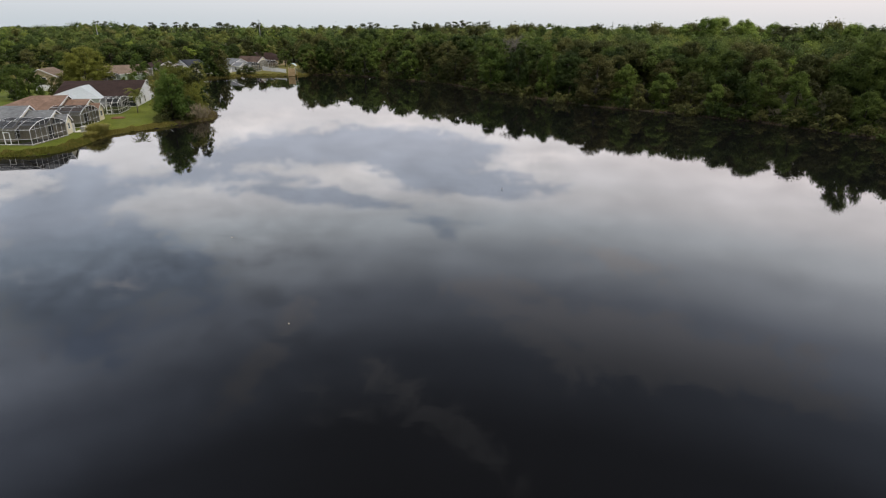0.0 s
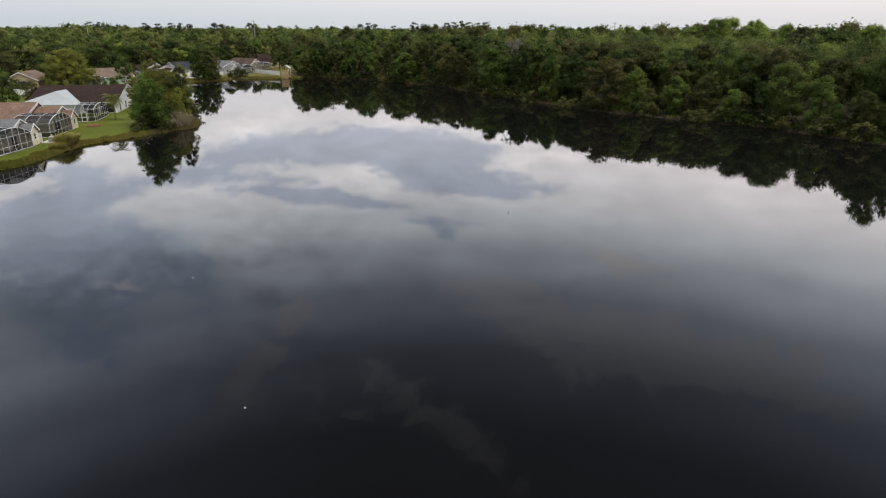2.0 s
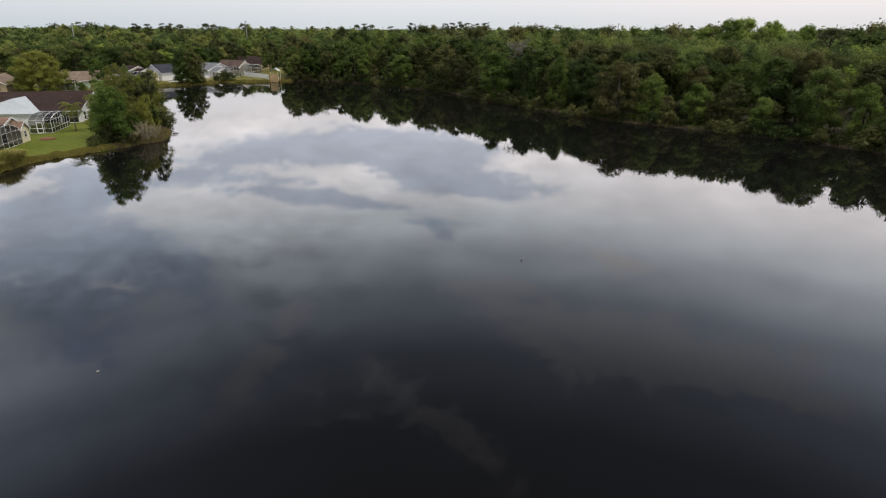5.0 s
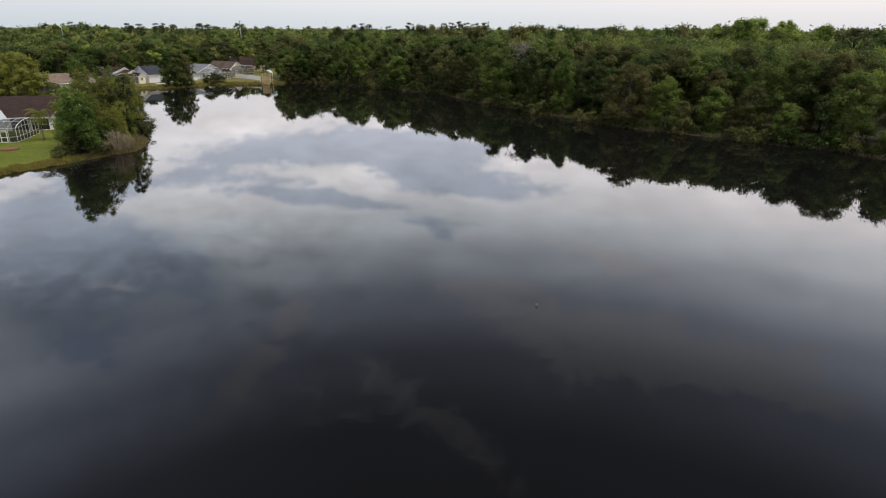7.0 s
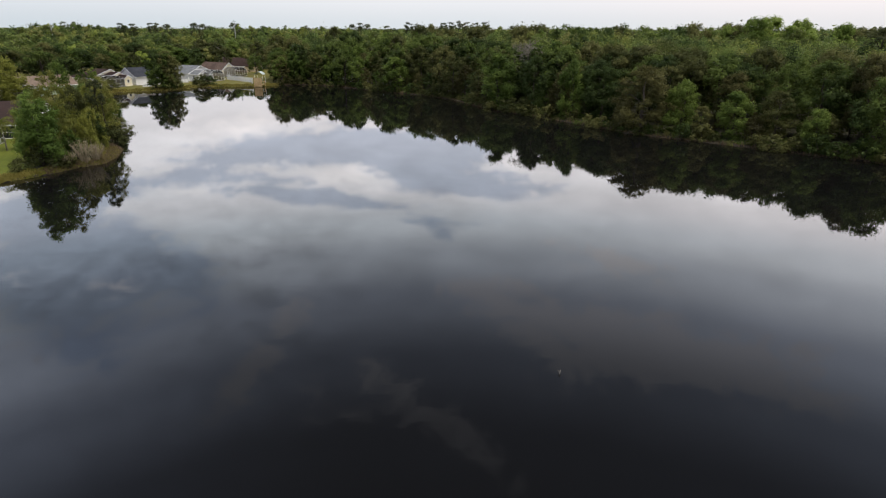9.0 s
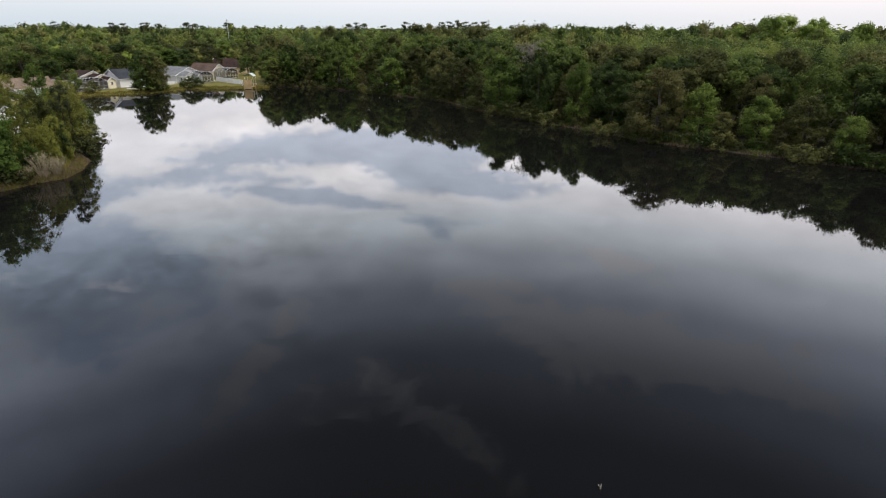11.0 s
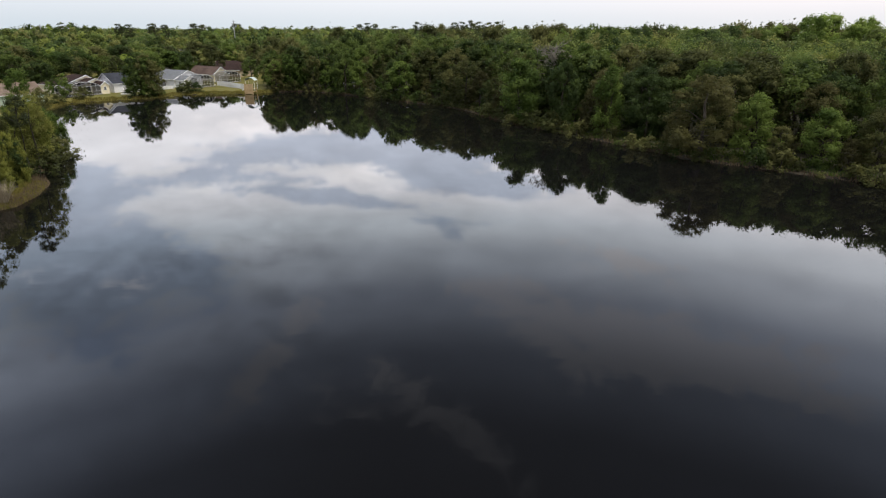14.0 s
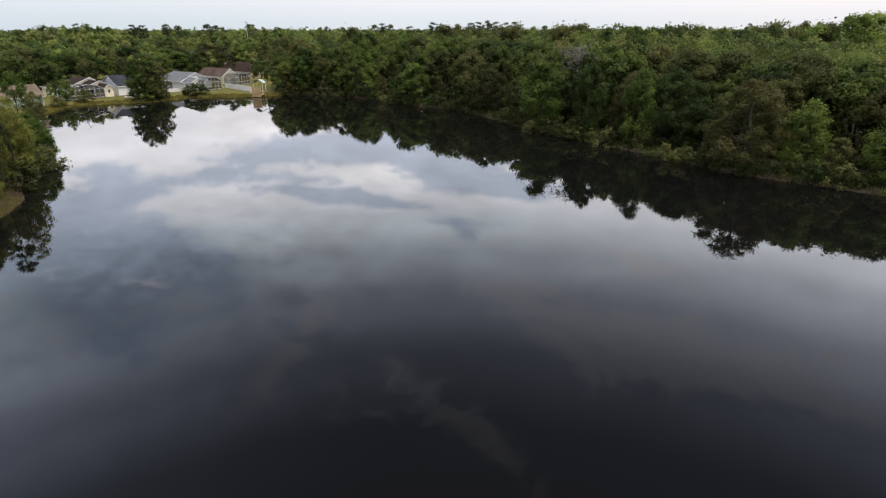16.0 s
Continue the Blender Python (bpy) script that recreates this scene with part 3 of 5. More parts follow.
def trunk_bmesh(rng, height, radius, clumps, limbs=7, fork=0.3, lean=0.0):
    bm = bmesh.new()
    top = height * 0.8
    pts = [(rng.normal(0, 0.05) * k + lean * k / 5, rng.normal(0, 0.05) * k, top * k / 5 - 0.4 * (k == 0)) for k in range(6)]
    add_tube(bm, pts, [radius * (1.25, 0.95, 0.8, 0.6, 0.4, 0.18)[k] for k in range(6)], 7)
    order = list(clumps)
    rng.shuffle(order)
    for x, y, z, r, _ in order[:limbs]:
        z0 = max(height * fork, min(z - 1.0 - 0.3 * math.hypot(x, y), top * 0.95))
        k = z0 / top * 5
        i, f = min(4, int(k)), k - min(4, int(k))
        start = Vector(pts[i]).lerp(Vector(pts[i + 1]), min(1, f))
        end = Vector((x, y, z))
        mid = start.lerp(end, 0.5) + Vector((0, 0, 0.12 * (end - start).length))
        add_tube(bm, [start, mid, end], [radius * 0.34, radius * 0.2, radius * 0.06], 5)
    return bm


def tree(name, rng, mat, label, clumps, height, radius, density, leaf, slim=0.6, limbs=7, bark=BARK, fork=0.25, category="tree", lean=0.0):
    """A tree at the origin: trunk with limbs, and a crown of leaf sprays."""
    ob = thing(name, Matrix(), label, category)
    part("trunk", trunk_bmesh(rng, height, radius, [tuple(c) for c in clumps], limbs, fork, lean), bark, ob, smooth=True)
    link_mesh("crown", leaf_mesh("crown", clump_quads(rng, clumps, density, leaf, slim)), mat, ob)
    return ob


KINDS = {}


def kind(key, make, count):
    KINDS[key] = [make(np.random.default_rng(100 * len(KINDS) + k)) for k in range(count)]


kind("oak", lambda r: tree("oak_tree", r, LEAF_OAK, "broad dark green oak with a rounded clumpy crown", broad_clumps(r, 14, 5.0, 1.6, 62, taper=0.48), 14, 0.32, 66, 0.26, 0.62), 3)
kind("maple", lambda r: tree("maple_tree", r, LEAF_BRIGHT, "fresh bright green maple leafy to the ground at the shore",
                             broad_clumps(r, 11, 3.2, 0.6, 54, taper=0.42, size=0.85), 11, 0.2, 86, 0.22, 0.62), 3)
kind("cypress", lambda r: tree("cypress_tree", r, LEAF_OLIVE, "feathery olive-brown cypress with a broad cone-shaped crown",
                               broad_clumps(r, 13, 4.3, 0.5, 70, taper=0.25, size=0.85), 13, 0.34, 90, 0.23, 0.4), 2)
kind("elm", lambda r: tree("elm_tree", r, LEAF_GREY, "grey-green elm with an open spreading crown", broad_clumps(r, 15, 4.6, 2.2, 56, taper=0.55), 15, 0.3, 66, 0.25, 0.62), 3)
kind("back_oak", lambda r: tree("oak_tree", r, LEAF_OAK, "broad dark green oak in the depth of the wood", broad_clumps(r, 14, 5.0, 4.0, 46, taper=0.5, size=1.15), 14, 0.32, 54, 0.30, 0.65), 3)
kind("back_elm", lambda r: tree("elm_tree", r, LEAF_GREY, "grey-green elm in the depth of the wood", broad_clumps(r, 15, 4.6, 4.5, 44, taper=0.55, size=1.15), 15, 0.3, 54, 0.29, 0.65), 3)
kind("tall", lambda r: tree("maple_tree", r, LEAF_CROWN, "tall yellow-green tree over the wood, its leaf colour lightened for sky light from behind", broad_clumps(r, 24, 5.4, 8, 70, taper=0.55, size=1.25), 24, 0.4, 62, 0.29, 0.62), 2)
kind("bush", lambda r: tree("wax_myrtle_bush", r, LEAF_GREY if r.random() < 0.5 else LEAF_OAK, "low leafy green bush on the bank at the waterline",
                            broad_clumps(r, 3.6, 2.2, 0.1, 26, taper=0.4, size=0.6), 3.4, 0.09, 80, 0.22, 0.62, fork=0.05, category="bush"), 4)

# the same kinds with every spray of leaves, for the banks that lie close by
kind("fine_oak", lambda r: tree("oak_tree", r, LEAF_OAK, "broad dark green oak with a rounded clumpy crown", broad_clumps(r, 14, 5.0, 1.6, 78, taper=0.48), 14, 0.32, 118, 0.19, 0.62), 4)
kind("fine_maple", lambda r: tree("maple_tree", r, LEAF_BRIGHT, "fresh bright green maple leafy to the ground at the shore",
                                  broad_clumps(r, 11, 3.2, 0.6, 62, taper=0.42, size=0.85), 11, 0.2, 170, 0.16, 0.62), 4)
kind("fine_cypress", lambda r: tree("cypress_tree", r, LEAF_OLIVE, "feathery olive-brown cypress with a broad cone-shaped crown",
                                    broad_clumps(r, 13, 4.3, 0.5, 84, taper=0.25, size=0.85), 13, 0.34, 170, 0.18, 0.4), 3)
kind("fine_elm", lambda r: tree("elm_tree", r, LEAF_GREY, "grey-green elm with an open spreading crown", broad_clumps(r, 15, 4.6, 2.2, 70, taper=0.55), 15, 0.3, 140, 0.18, 0.62), 4)
kind("willow", lambda r: tree("willow_tree", r, LEAF_WILLOW, "feathery olive-green willow with a loose crown on the cape",
                              broad_clumps(r, 12, 2.7, 0.8, 74, taper=0.4, size=0.62), 12, 0.16, 150, 0.15, 0.42), 3)
kind("red_maple", lambda r: tree("maple_tree", r, LEAF_FRESH, "rounded spring-green maple on the grassy cape",
                                 broad_clumps(r, 11, 3.2, 0.6, 66, taper=0.42, size=0.8), 11, 0.2, 170, 0.16, 0.62), 2)
kind("fine_back_oak", lambda r: tree("oak_tree", r, LEAF_OAK, "broad dark green oak in the depth of the wood", broad_clumps(r, 14, 5.0, 4.0, 60, taper=0.5, size=1.1), 14, 0.32, 76, 0.24, 0.65), 3)
kind("fine_back_elm", lambda r: tree("elm_tree", r, LEAF_GREY, "grey-green elm in the depth of the wood", broad_clumps(r, 15, 4.6, 4.5, 58, taper=0.55, size=1.1), 15, 0.3, 76, 0.23, 0.65), 3)


def pine_clumps(r, height, radius):
    got = []
    for k in range(34):
        u = r.random()
        z = height * (0.66 + 0.34 * u)
        rad = radius * math.sqrt(max(0.05, 1 - (2 * u - 0.8) ** 2 / 1.5)) * math.sqrt(r.uniform(0.1, 1))
        a = r.uniform(0, 6.283)
        got.append((math.cos(a) * rad, math.sin(a) * rad, z - 0.5, r.uniform(0.6, 1.15), r.uniform(0.7, 1.0)))
    return got


kind("pine", lambda r: tree("pine_tree", r, LEAF_PINE, "tall slender pine with a tufted crown on a bare trunk",
                            pine_clumps(r, 20, 2.9), 20, 0.24, 60, 0.32, 0.3, 12, fork=0.5), 3)
PROTO = [ob for group in KINDS.values() for ob in group]
used = set()
place_rng = np.random.default_rng(11)


def plant(key, x, y, height, wide=1.0, variant=None):
    """Stands a tree of that kind at x, y with the given height; the first use of each variant takes the model itself."""
    close = (x > 14 and y < 200) or (-75 < x < -45 and y < 175)
    group = KINDS["fine_" + key if close and "fine_" + key in KINDS else key]
    ob = group[int(place_rng.integers(len(group))) if variant is None else variant]
    base = {"oak": 14, "maple": 11, "cypress": 13, "elm": 15, "bush": 3.6, "pine": 20, "willow": 12, "red_maple": 11, "back_oak": 14, "back_elm": 15, "tall": 24}[key]
    s = height / base
    m = Matrix.LocRotScale((x, y, float(land_height(x, y)) - 0.05), Euler((0, 0, place_rng.uniform(0, 6.283))), (s * wide, s * wide, s))
    if ob.name not in used:
        used.add(ob.name)
        ob.matrix_basis = m
        return ob
    made = copy_thing(ob, pose(0, 0, 0))
    made.matrix_basis = m
    return made


# shore walk along the wooded bank, from the far corner of the lake to behind the camera
def along(points, step, offset, jitter):
    """Places at even steps along a line, set off to its left side."""
    pts = [Vector(p) for p in points]
    carry = 0.0
    for a, b in zip(pts, pts[1:]):
        d = b - a
        n = Vector((-d.y, d.x)).normalized()
        while carry < d.length:
            p = a + d.normalized() * carry + n * (offset + place_rng.uniform(-jitter, jitter))
            yield p.x + place_rng.uniform(-jitter, jitter) * 0.6, p.y + place_rng.uniform(-jitter, jitter) * 0.6
            carry += step * place_rng.uniform(0.75, 1.25)
        carry -= d.length


WOODED = [p for p in SHORE if p[0] > -60 and p[1] > 100 and not (p[0] < -50 and p[1] < 160)]
WOODED = WOODED[WOODED.index((-57, 267.5)):] + [(92, 85)]
for x, y in along(WOODED, 3.5, 0.5, 1.0):
    plant("bush", x, y, place_rng.uniform(1.1, 3.8), place_rng.uniform(0.9, 1.4))
# the trees at the water's edge that stand out: kind, place, height, half width
BASE = {"oak": (14, 5.6), "maple": (11, 3.9), "cypress": (13, 4.8), "elm": (15, 5.2)}
FRONT = [("cypress", 40.6, 161.2, 13.0, 6.0), ("maple", 47.4, 158.6, 10.2, 3.7), ("oak", 36.5, 176.5, 11.5, 4.8), ("maple", 55.0, 153.0, 8.8, 3.6), ("elm", 61.0, 149.5, 9.0, 3.6),
         ("elm", 66.0, 144.5, 6.0, 2.9), ("oak", 71.5, 137.5, 12.8, 5.6), ("maple", 76.0, 130.5, 10.4, 3.2), ("maple", 15.5, 199.2, 14.0, 5.0), ("elm", 4.5, 225.0, 12.0, 4.6),
         ("maple", -14.0, 243.2, 11.0, 4.6), ("maple", -53.0, 271.0, 11.4, 3.2), ("elm", -45.0, 270.5, 11.2, 3.4), ("oak", -33.0, 262.0, 12.6, 4.8), ("maple", 30.5, 180.5, 12.8, 3.5),
         ("oak", 23.2, 189.8, 13.4, 3.8), ("cypress", 74.5, 146.5, 15.4, 4.8)]
for key, x, y, h, half in FRONT:
    base_h, base_w = BASE[key]
    plant(key, x, y, h, half / base_w / (h / base_h))
plant("oak", 87.5, 126.5, 18.0, 0.75)
plant("pine", 94, 174, 19.6, 1.5)
for row, (key_mix, step, off, jit, lo, hi) in enumerate(((("maple", "elm", "cypress", "oak", "elm"), 4.4, 3.6, 1.5, 5.0, 10.0),
                                                       (("oak", "elm", "maple", "oak", "cypress"), 5.4, 10.5, 2.0, 10.5, 14.5),
                                                       (("back_oak", "back_elm", "oak"), 6.2, 16.5, 2.5, 12.5, 17),
                                                       (("back_oak", "back_elm", "back_elm", "back_oak", "maple"), 8.0, 23.5, 3.0, 14, 18.5))):
    for x, y in along(WOODED, step, off, jit):
        crowded = row < 2 and any(math.hypot(x - p[1], y - p[2]) < p[4] * (1.0 if row == 0 else 0.9) for p in FRONT)
        glade = row < 2 and 55 < x < 70 and 148 < y < 160 and shore_distance(x, y) > 5.5
        if shore_distance(x, y) > 1.5 and not crowded and not glade:
            tall = place_rng.uniform(lo, hi) * (0.88 if x > 25 and row < 2 else 1.0)
            if row == 1 and x > 44 and place_rng.random() < 0.75:  # a shaded hollow behind the front trees
                continue
            if row == 2 and 26 < x < 40:
                tall *= 0.92
            if row == 2 and x > 40:
                tall = place_rng.uniform(13.0, 14.3)
            if row == 3 and x > 30:
                tall = min(tall, 15.8)
            if 19 < x < 27 and 190 < y < 206:  # lower growth in front of the dead tree
                tall = min(tall, 11.5)
            plant(key_mix[int(place_rng.integers(len(key_mix)))], x, y, tall, place_rng.uniform(0.85, 1.2))

# thicket in the lake's far corner
for key, x, y, h in (("maple", -47, 276, 10), ("elm", -51.5, 284, 12), ("maple", -42.5, 276.5, 9.5), ("oak", -47, 291, 13), ("maple", -55, 291, 11), ("elm", -41, 284, 12), ("maple", -57.6, 270.0, 9.5), ("elm", -59.6, 274.0, 10.5), ("maple", -61.4, 279.0, 11.0), ("elm", -62.5, 286.0, 12.0)):
    plant(key, x, y, h, 1.15)
# tall group that stands over the wood, its backlit brightness put into the leaf colour
for x, y, h in ((101, 243, 23.5), (108, 246, 24), (114, 240, 23), (120, 249, 22), (96, 250, 21)):
    plant("tall", x, y, h - 0.6, 1.15)

# trees on the cape
for key, x, y, h, w in (("red_maple", -57.2, 127.8, 10.6, 0.95), ("red_maple", -59.4, 130.4, 8.6, 0.9), ("willow", -60.6, 138.5, 12.8, 1.0), ("willow", -59.6, 135.0, 11.0, 0.95), ("willow", -60.4, 152.0, 11.4, 0.9), ("elm", -61.5, 144.5, 10.0, 0.75),
                        ("pine", -58.6, 147.0, 10.8, 1.0), ("red_maple", -55.4, 132.2, 4.6, 1.0), ("elm", -64.5, 149, 9, 0.8), ("willow", -63.0, 154, 8.5, 1.0), ("oak", -68, 160, 9, 0.8),
                        ("maple", -67, 166, 6.5, 1.1), ("willow", -61.9, 133.4, 9.6, 1.0), ("willow", -60.7, 130.8, 7.8, 0.95), ("bush", -54.6, 129.0, 2.2, 1.0), ("bush", -58.4, 124.6, 2.0, 1.2), ("willow", -57.0, 131.6, 7.5, 1.2), ("willow", -56.2, 135.2, 6.0, 1.3),
                        ("oak", -57.0, 141.5, 6.2, 0.9), ("willow", -60.5, 148, 8.0, 1.1), ("bush", -57.2, 127.6, 3.0, 1.3), ("bush", -55.4, 133.2, 3.6, 1.3), ("bush", -61, 152.5, 3.5, 1.3),
                        ("bush", -62.5, 159, 3.0, 1.2), ("bush", -57, 146.5, 3.2, 1.3), ("bush", -64, 162.5, 3.4, 1.2), ("maple", -73, 172, 6.5, 1.2), ("bush", -68, 167.5, 3, 1.2)):
    plant(key, x, y, h, w)

# trees between and behind the houses
for key, x, y, h, w in (("oak", -107, 158, 10, 1.0), ("oak", -113, 163, 9.5, 1.1), ("elm", -101, 160, 6.5, 1.0), ("oak", -120, 170, 9, 1.1), ("bush", -110, 176, 3.5, 1.3),
                        ("bush", -106, 180, 3.2, 1.3), ("oak", -92, 180, 6, 1.0), ("elm", -88, 196, 8, 0.9), 
                        ("elm", -150, 225, 11, 1.0), ("oak", -142, 232, 10, 1.0), ("bush", -128, 196, 3.2, 1.3), ("elm", -160, 215, 9, 1.0), 
                        ("oak", -92.2, 248.6, 13.2, 0.9), ("elm", -90.2, 249.8, 12.6, 0.9), ("maple", -94.0, 247.4, 8.5, 0.95), ("elm", -88.6, 251.2, 9.5, 0.85), ("maple", -91.8, 247.6, 6.2, 1.25), ("maple", -89.8, 249.6, 5.6, 1.25), ("bush", -93.4, 246.8, 3.4, 1.3), ("bush", -89.0, 251.6, 3.0, 1.2), ("maple", -105.8, 214.5, 10.5, 0.8), ("maple", -120, 248, 4.5, 0.9), ("maple", -121.5, 254, 5.6, 0.8), ("bush", -104, 218, 3.0, 1.2), ("bush", -107, 231, 2.6, 1.3), ("bush", -84, 261.2, 3.8, 1.5), ("bush", -82, 262, 3.4, 1.4),
                        ("maple", -112, 243, 7, 0.9), ("bush", -106, 241.5, 3.6, 1.1), ("oak", -80, 315, 9, 1.1), ("elm", -95, 320, 11, 1.0), ("oak", -66, 300, 10, 1.1),
                        ("oak", -61, 280, 12, 1.0), ("elm", -58, 273, 10, 1.0), ("elm", -121, 290, 10, 1.1), ("oak", -112, 300, 10, 1.1), ("elm", -128, 280, 10, 1.1), ("oak", -136, 270, 10, 1.1),
                        ("oak", -105, 315, 11, 1.1), ("elm", -88, 348, 13, 1.2), ("oak", -75, 350, 15, 1.2), ("oak", -140, 262, 13, 1.2)):
    plant(key, x, y, h, w)

# the big yellow-green tree behind the houses, and the sprouting one at the back of the cape
kind("camphor", lambda r: tree("camphor_tree", r, LEAF_YELLOW, "large feathery yellow-green tree behind the houses",
                               broad_clumps(r, 12.5, 6.2, 0.0, 170, taper=0.32, size=0.85) + broad_clumps(r, 7.0, 6.0, -0.6, 110, taper=0.5, size=0.85), 12, 0.35, 120, 0.22, 0.3), 1)
KINDS["camphor"][0].matrix_basis = Matrix.LocRotScale((-123.2, 213, 0.5), Euler((0, 0, 0.4)), (1.3, 1.25, 1.0))
second = copy_thing(KINDS["camphor"][0], pose(-64.6, 156.8, 0.4, 0, 0, 140))
second.scale = (0.52, 0.52, 0.76)
tagged(second, "yellow-green sapling thicket at the back of the cape")
for x, y, turn, wide, tall in ((-55.6, 136.6, 60, 0.3, 0.5), (-57.0, 141.6, 200, 0.34, 0.56)):
    third = copy_thing(KINDS["camphor"][0], pose(x, y, 0.3, 0, 0, turn))
    third.scale = (wide, wide, tall)
    tagged(third, "olive-green leafy thicket on the cape by the water")

# the wood's edge behind the houses
def wood_height(x, y):
    """How high the wood may stand behind the houses, where it steps down towards the lake."""
    bearing = math.degrees(math.atan2(x, y - 75))
    return (0.113 if bearing > -27 else 0.133 if bearing < -31 else 0.123) * math.hypot(x, y - 75) - 20.3


EDGE = [(-62, 292), (-70, 345), (-92, 356), (-114, 345), (-128, 308), (-146, 276), (-190, 256), (-240, 236), (-330, 214)]
for step, off, lo, hi in ((6.5, -1.0, 7, 11), (7.5, -8.0, 11, 15)):
    for x, y in along(EDGE, step, off, 2.5):
        h = min(place_rng.uniform(lo, hi), wood_height(x, y))
        if (y > 285 or x < -118) and h > 5:
            plant(("oak", "back_elm", "back_oak", "maple", "back_elm")[int(place_rng.integers(5))], x, y, h, place_rng.uniform(1.1, 1.4) * (1 + 0.04 * (14 - h)))

# taller crowns that stand out of the wood
for k in range(46):
    far, az = place_rng.uniform(225, 420), place_rng.uniform(-9, 37)
    x, y = math.sin(radians(az)) * far, math.cos(radians(az)) * far
    if shore_distance(x, y) > 30:
        plant(("back_elm", "back_oak", "tall", "back_elm")[k % 4], x, y, place_rng.uniform(19.0, 21.6), place_rng.uniform(0.8, 1.1))

# pines that break the skyline: bearing, rise over the eye's level in degrees
SKYLINE = [(-28.6, 0.46), (-28.0, 0.42), (-24.7, 0.4), (-23.7, 0.37), (-22.8, 0.42), (-22.0, 0.38), (-21.3, 0.34), (-19.4, 0.44), (-18.8, 0.36), (-16.6, 0.46), (-16.1, 0.37),
           (-11.0, 0.26), (-9.7, 0.22), (-7.2, 0.42), (-6.5, 0.52), (-5.9, 0.43), (-4.2, 0.3), (-2.5, 0.59), (0.4, 0.56), (1.0, 0.61), (1.7, 0.66), (2.4, 0.61), (3.2, 0.57),
           (3.9, 0.62), (6.2, 0.34), (8.7, 0.4), (20.8, 0.42), (31.6, 0.27), (32.6, 0.27), (34.2, 0.36)]
for az, rise in SKYLINE:
    far = place_rng.uniform(480, 680)
    top = 19.2 + far * math.tan(radians(rise)) - 0.6
    plant("pine", math.sin(radians(az)) * far, math.cos(radians(az)) * far, top, 1.15)


for ob in PROTO:  # models that stand nowhere
    if ob.name not in used:
        for child in list(ob.children):
            bpy.data.objects.remove(child)
        bpy.data.objects.remove(ob)


# ---- far woods ----
def woods(name, label, rng, region, count, leaf, sprays, lo, hi, clump):
    """Tree crowns too many to count, as one mesh of leaf sprays; each crown has a tone and a kind of its own."""
    got_leaves, tones, kinds, made, tries = [], [], [], 0, 0
    r0, r1 = region
    while made < count and tries < count * 6:
        tries += 1
        a = rng.uniform(radians(-43), radians(46))
        d = math.sqrt(rng.uniform(r0 * r0, r1 * r1))
        x, y = math.sin(a) * d, math.cos(a) * d
        if not wooded(x, y):
            continue
        h = rng.uniform(lo, hi) + 4.5 * noise.noise((x * 0.013, y * 0.013, 0)) + (1.8 if x < -60 and d < 700 else 1.0 if x > 20 and d > 215 else 0)
        if x < -55 and d < 800:
            h = min(h, wood_height(x, y))
        if h < 6:
            continue
        rad = rng.uniform(0.7, 1.3) * clump
        deep = min(h * 0.6, rad * rng.uniform(1.4, 2.4))
        lumps = max(1, sprays // 36)
        per = sprays // lumps
        tone, sort = rng.random(), rng.random()
        for k in range(lumps):
            e, b = rng.uniform(0, 6.283), math.sqrt(rng.random()) * 0.9
            up = (1 - b ** 1.6) * rng.uniform(0.7, 1.05)
            lr = rad * (rng.uniform(0.26, 0.5) if lumps > 1 else 1.0)
            u = rng.normal(0, 1, (per, 3))
            u[:, 2] = np.abs(u[:, 2]) * 1.1 - 0.2
            u /= np.linalg.norm(u, axis=1, keepdims=True)
            mid = (x + math.cos(e) * b * rad, y + math.sin(e) * b * rad, h - deep + up * deep - lr * 0.8) if lumps > 1 else (x, y, h - deep)
            c = u * (lr, lr, lr * 1.05 if lumps > 1 else deep) * (1 - 0.5 * rng.random((per, 1)) ** 2) * (1 + 0.17 * rng.normal(0, 1, (per, 1))) + mid
            got_leaves.append(leaf_quads(rng, c, u, leaf * rng.uniform(0.55, 1.35, per), 0.7, 0.3))
            tones.append(np.full(per * 3, tone + rng.uniform(-0.12, 0.12)))
            kinds.append(np.full(per * 3, sort))
        made += 1
    mesh = leaf_mesh(name, np.concatenate(got_leaves))
    for key, values in (("crown_tone", tones), ("crown_kind", kinds)):
        mesh.attributes.new(key, "FLOAT", "POINT").data.foreach_set("value", np.concatenate(values).astype(np.float32))
    return tagged(link_mesh(name, mesh, LEAF_WOOD), label, "woods", kind="stuff")


def wooded(x, y):
    d = float(shore_distance(x, y))
    if d < 27:
        return False
    if x < -58:  # behind the houses on the lake's other bank
        front = np.interp(-x, [58, 75, 110, 125, 146, 230, 400], [300, 352, 345, 300, 276, 236, 200])
        return y > front
    return True


wood_rng = np.random.default_rng(5)
woods("near_woods", "dense mixed green woodland canopy behind the shore trees", wood_rng, (110, 215), 340, 0.19, 1008, 12.0, 17.5, 3.7)
woods("inner_woods", "dense mixed green woodland canopy", wood_rng, (215, 330), 1000, 0.31, 468, 12.5, 19.0, 4.1)
woods("middle_woods", "dense mixed green woodland canopy farther off", wood_rng, (330, 640), 2400, 0.66, 180, 13, 19.6, 5.0)
woods("distant_woods", "hazy green woodland towards the horizon", wood_rng, (640, 1500), 3800, 1.8, 40, 13, 20, 6.6)
woods("horizon_woods", "flat dark line of woodland at the horizon", wood_rng, (1500, 3900), 3000, 5.0, 24, 13, 21, 13)


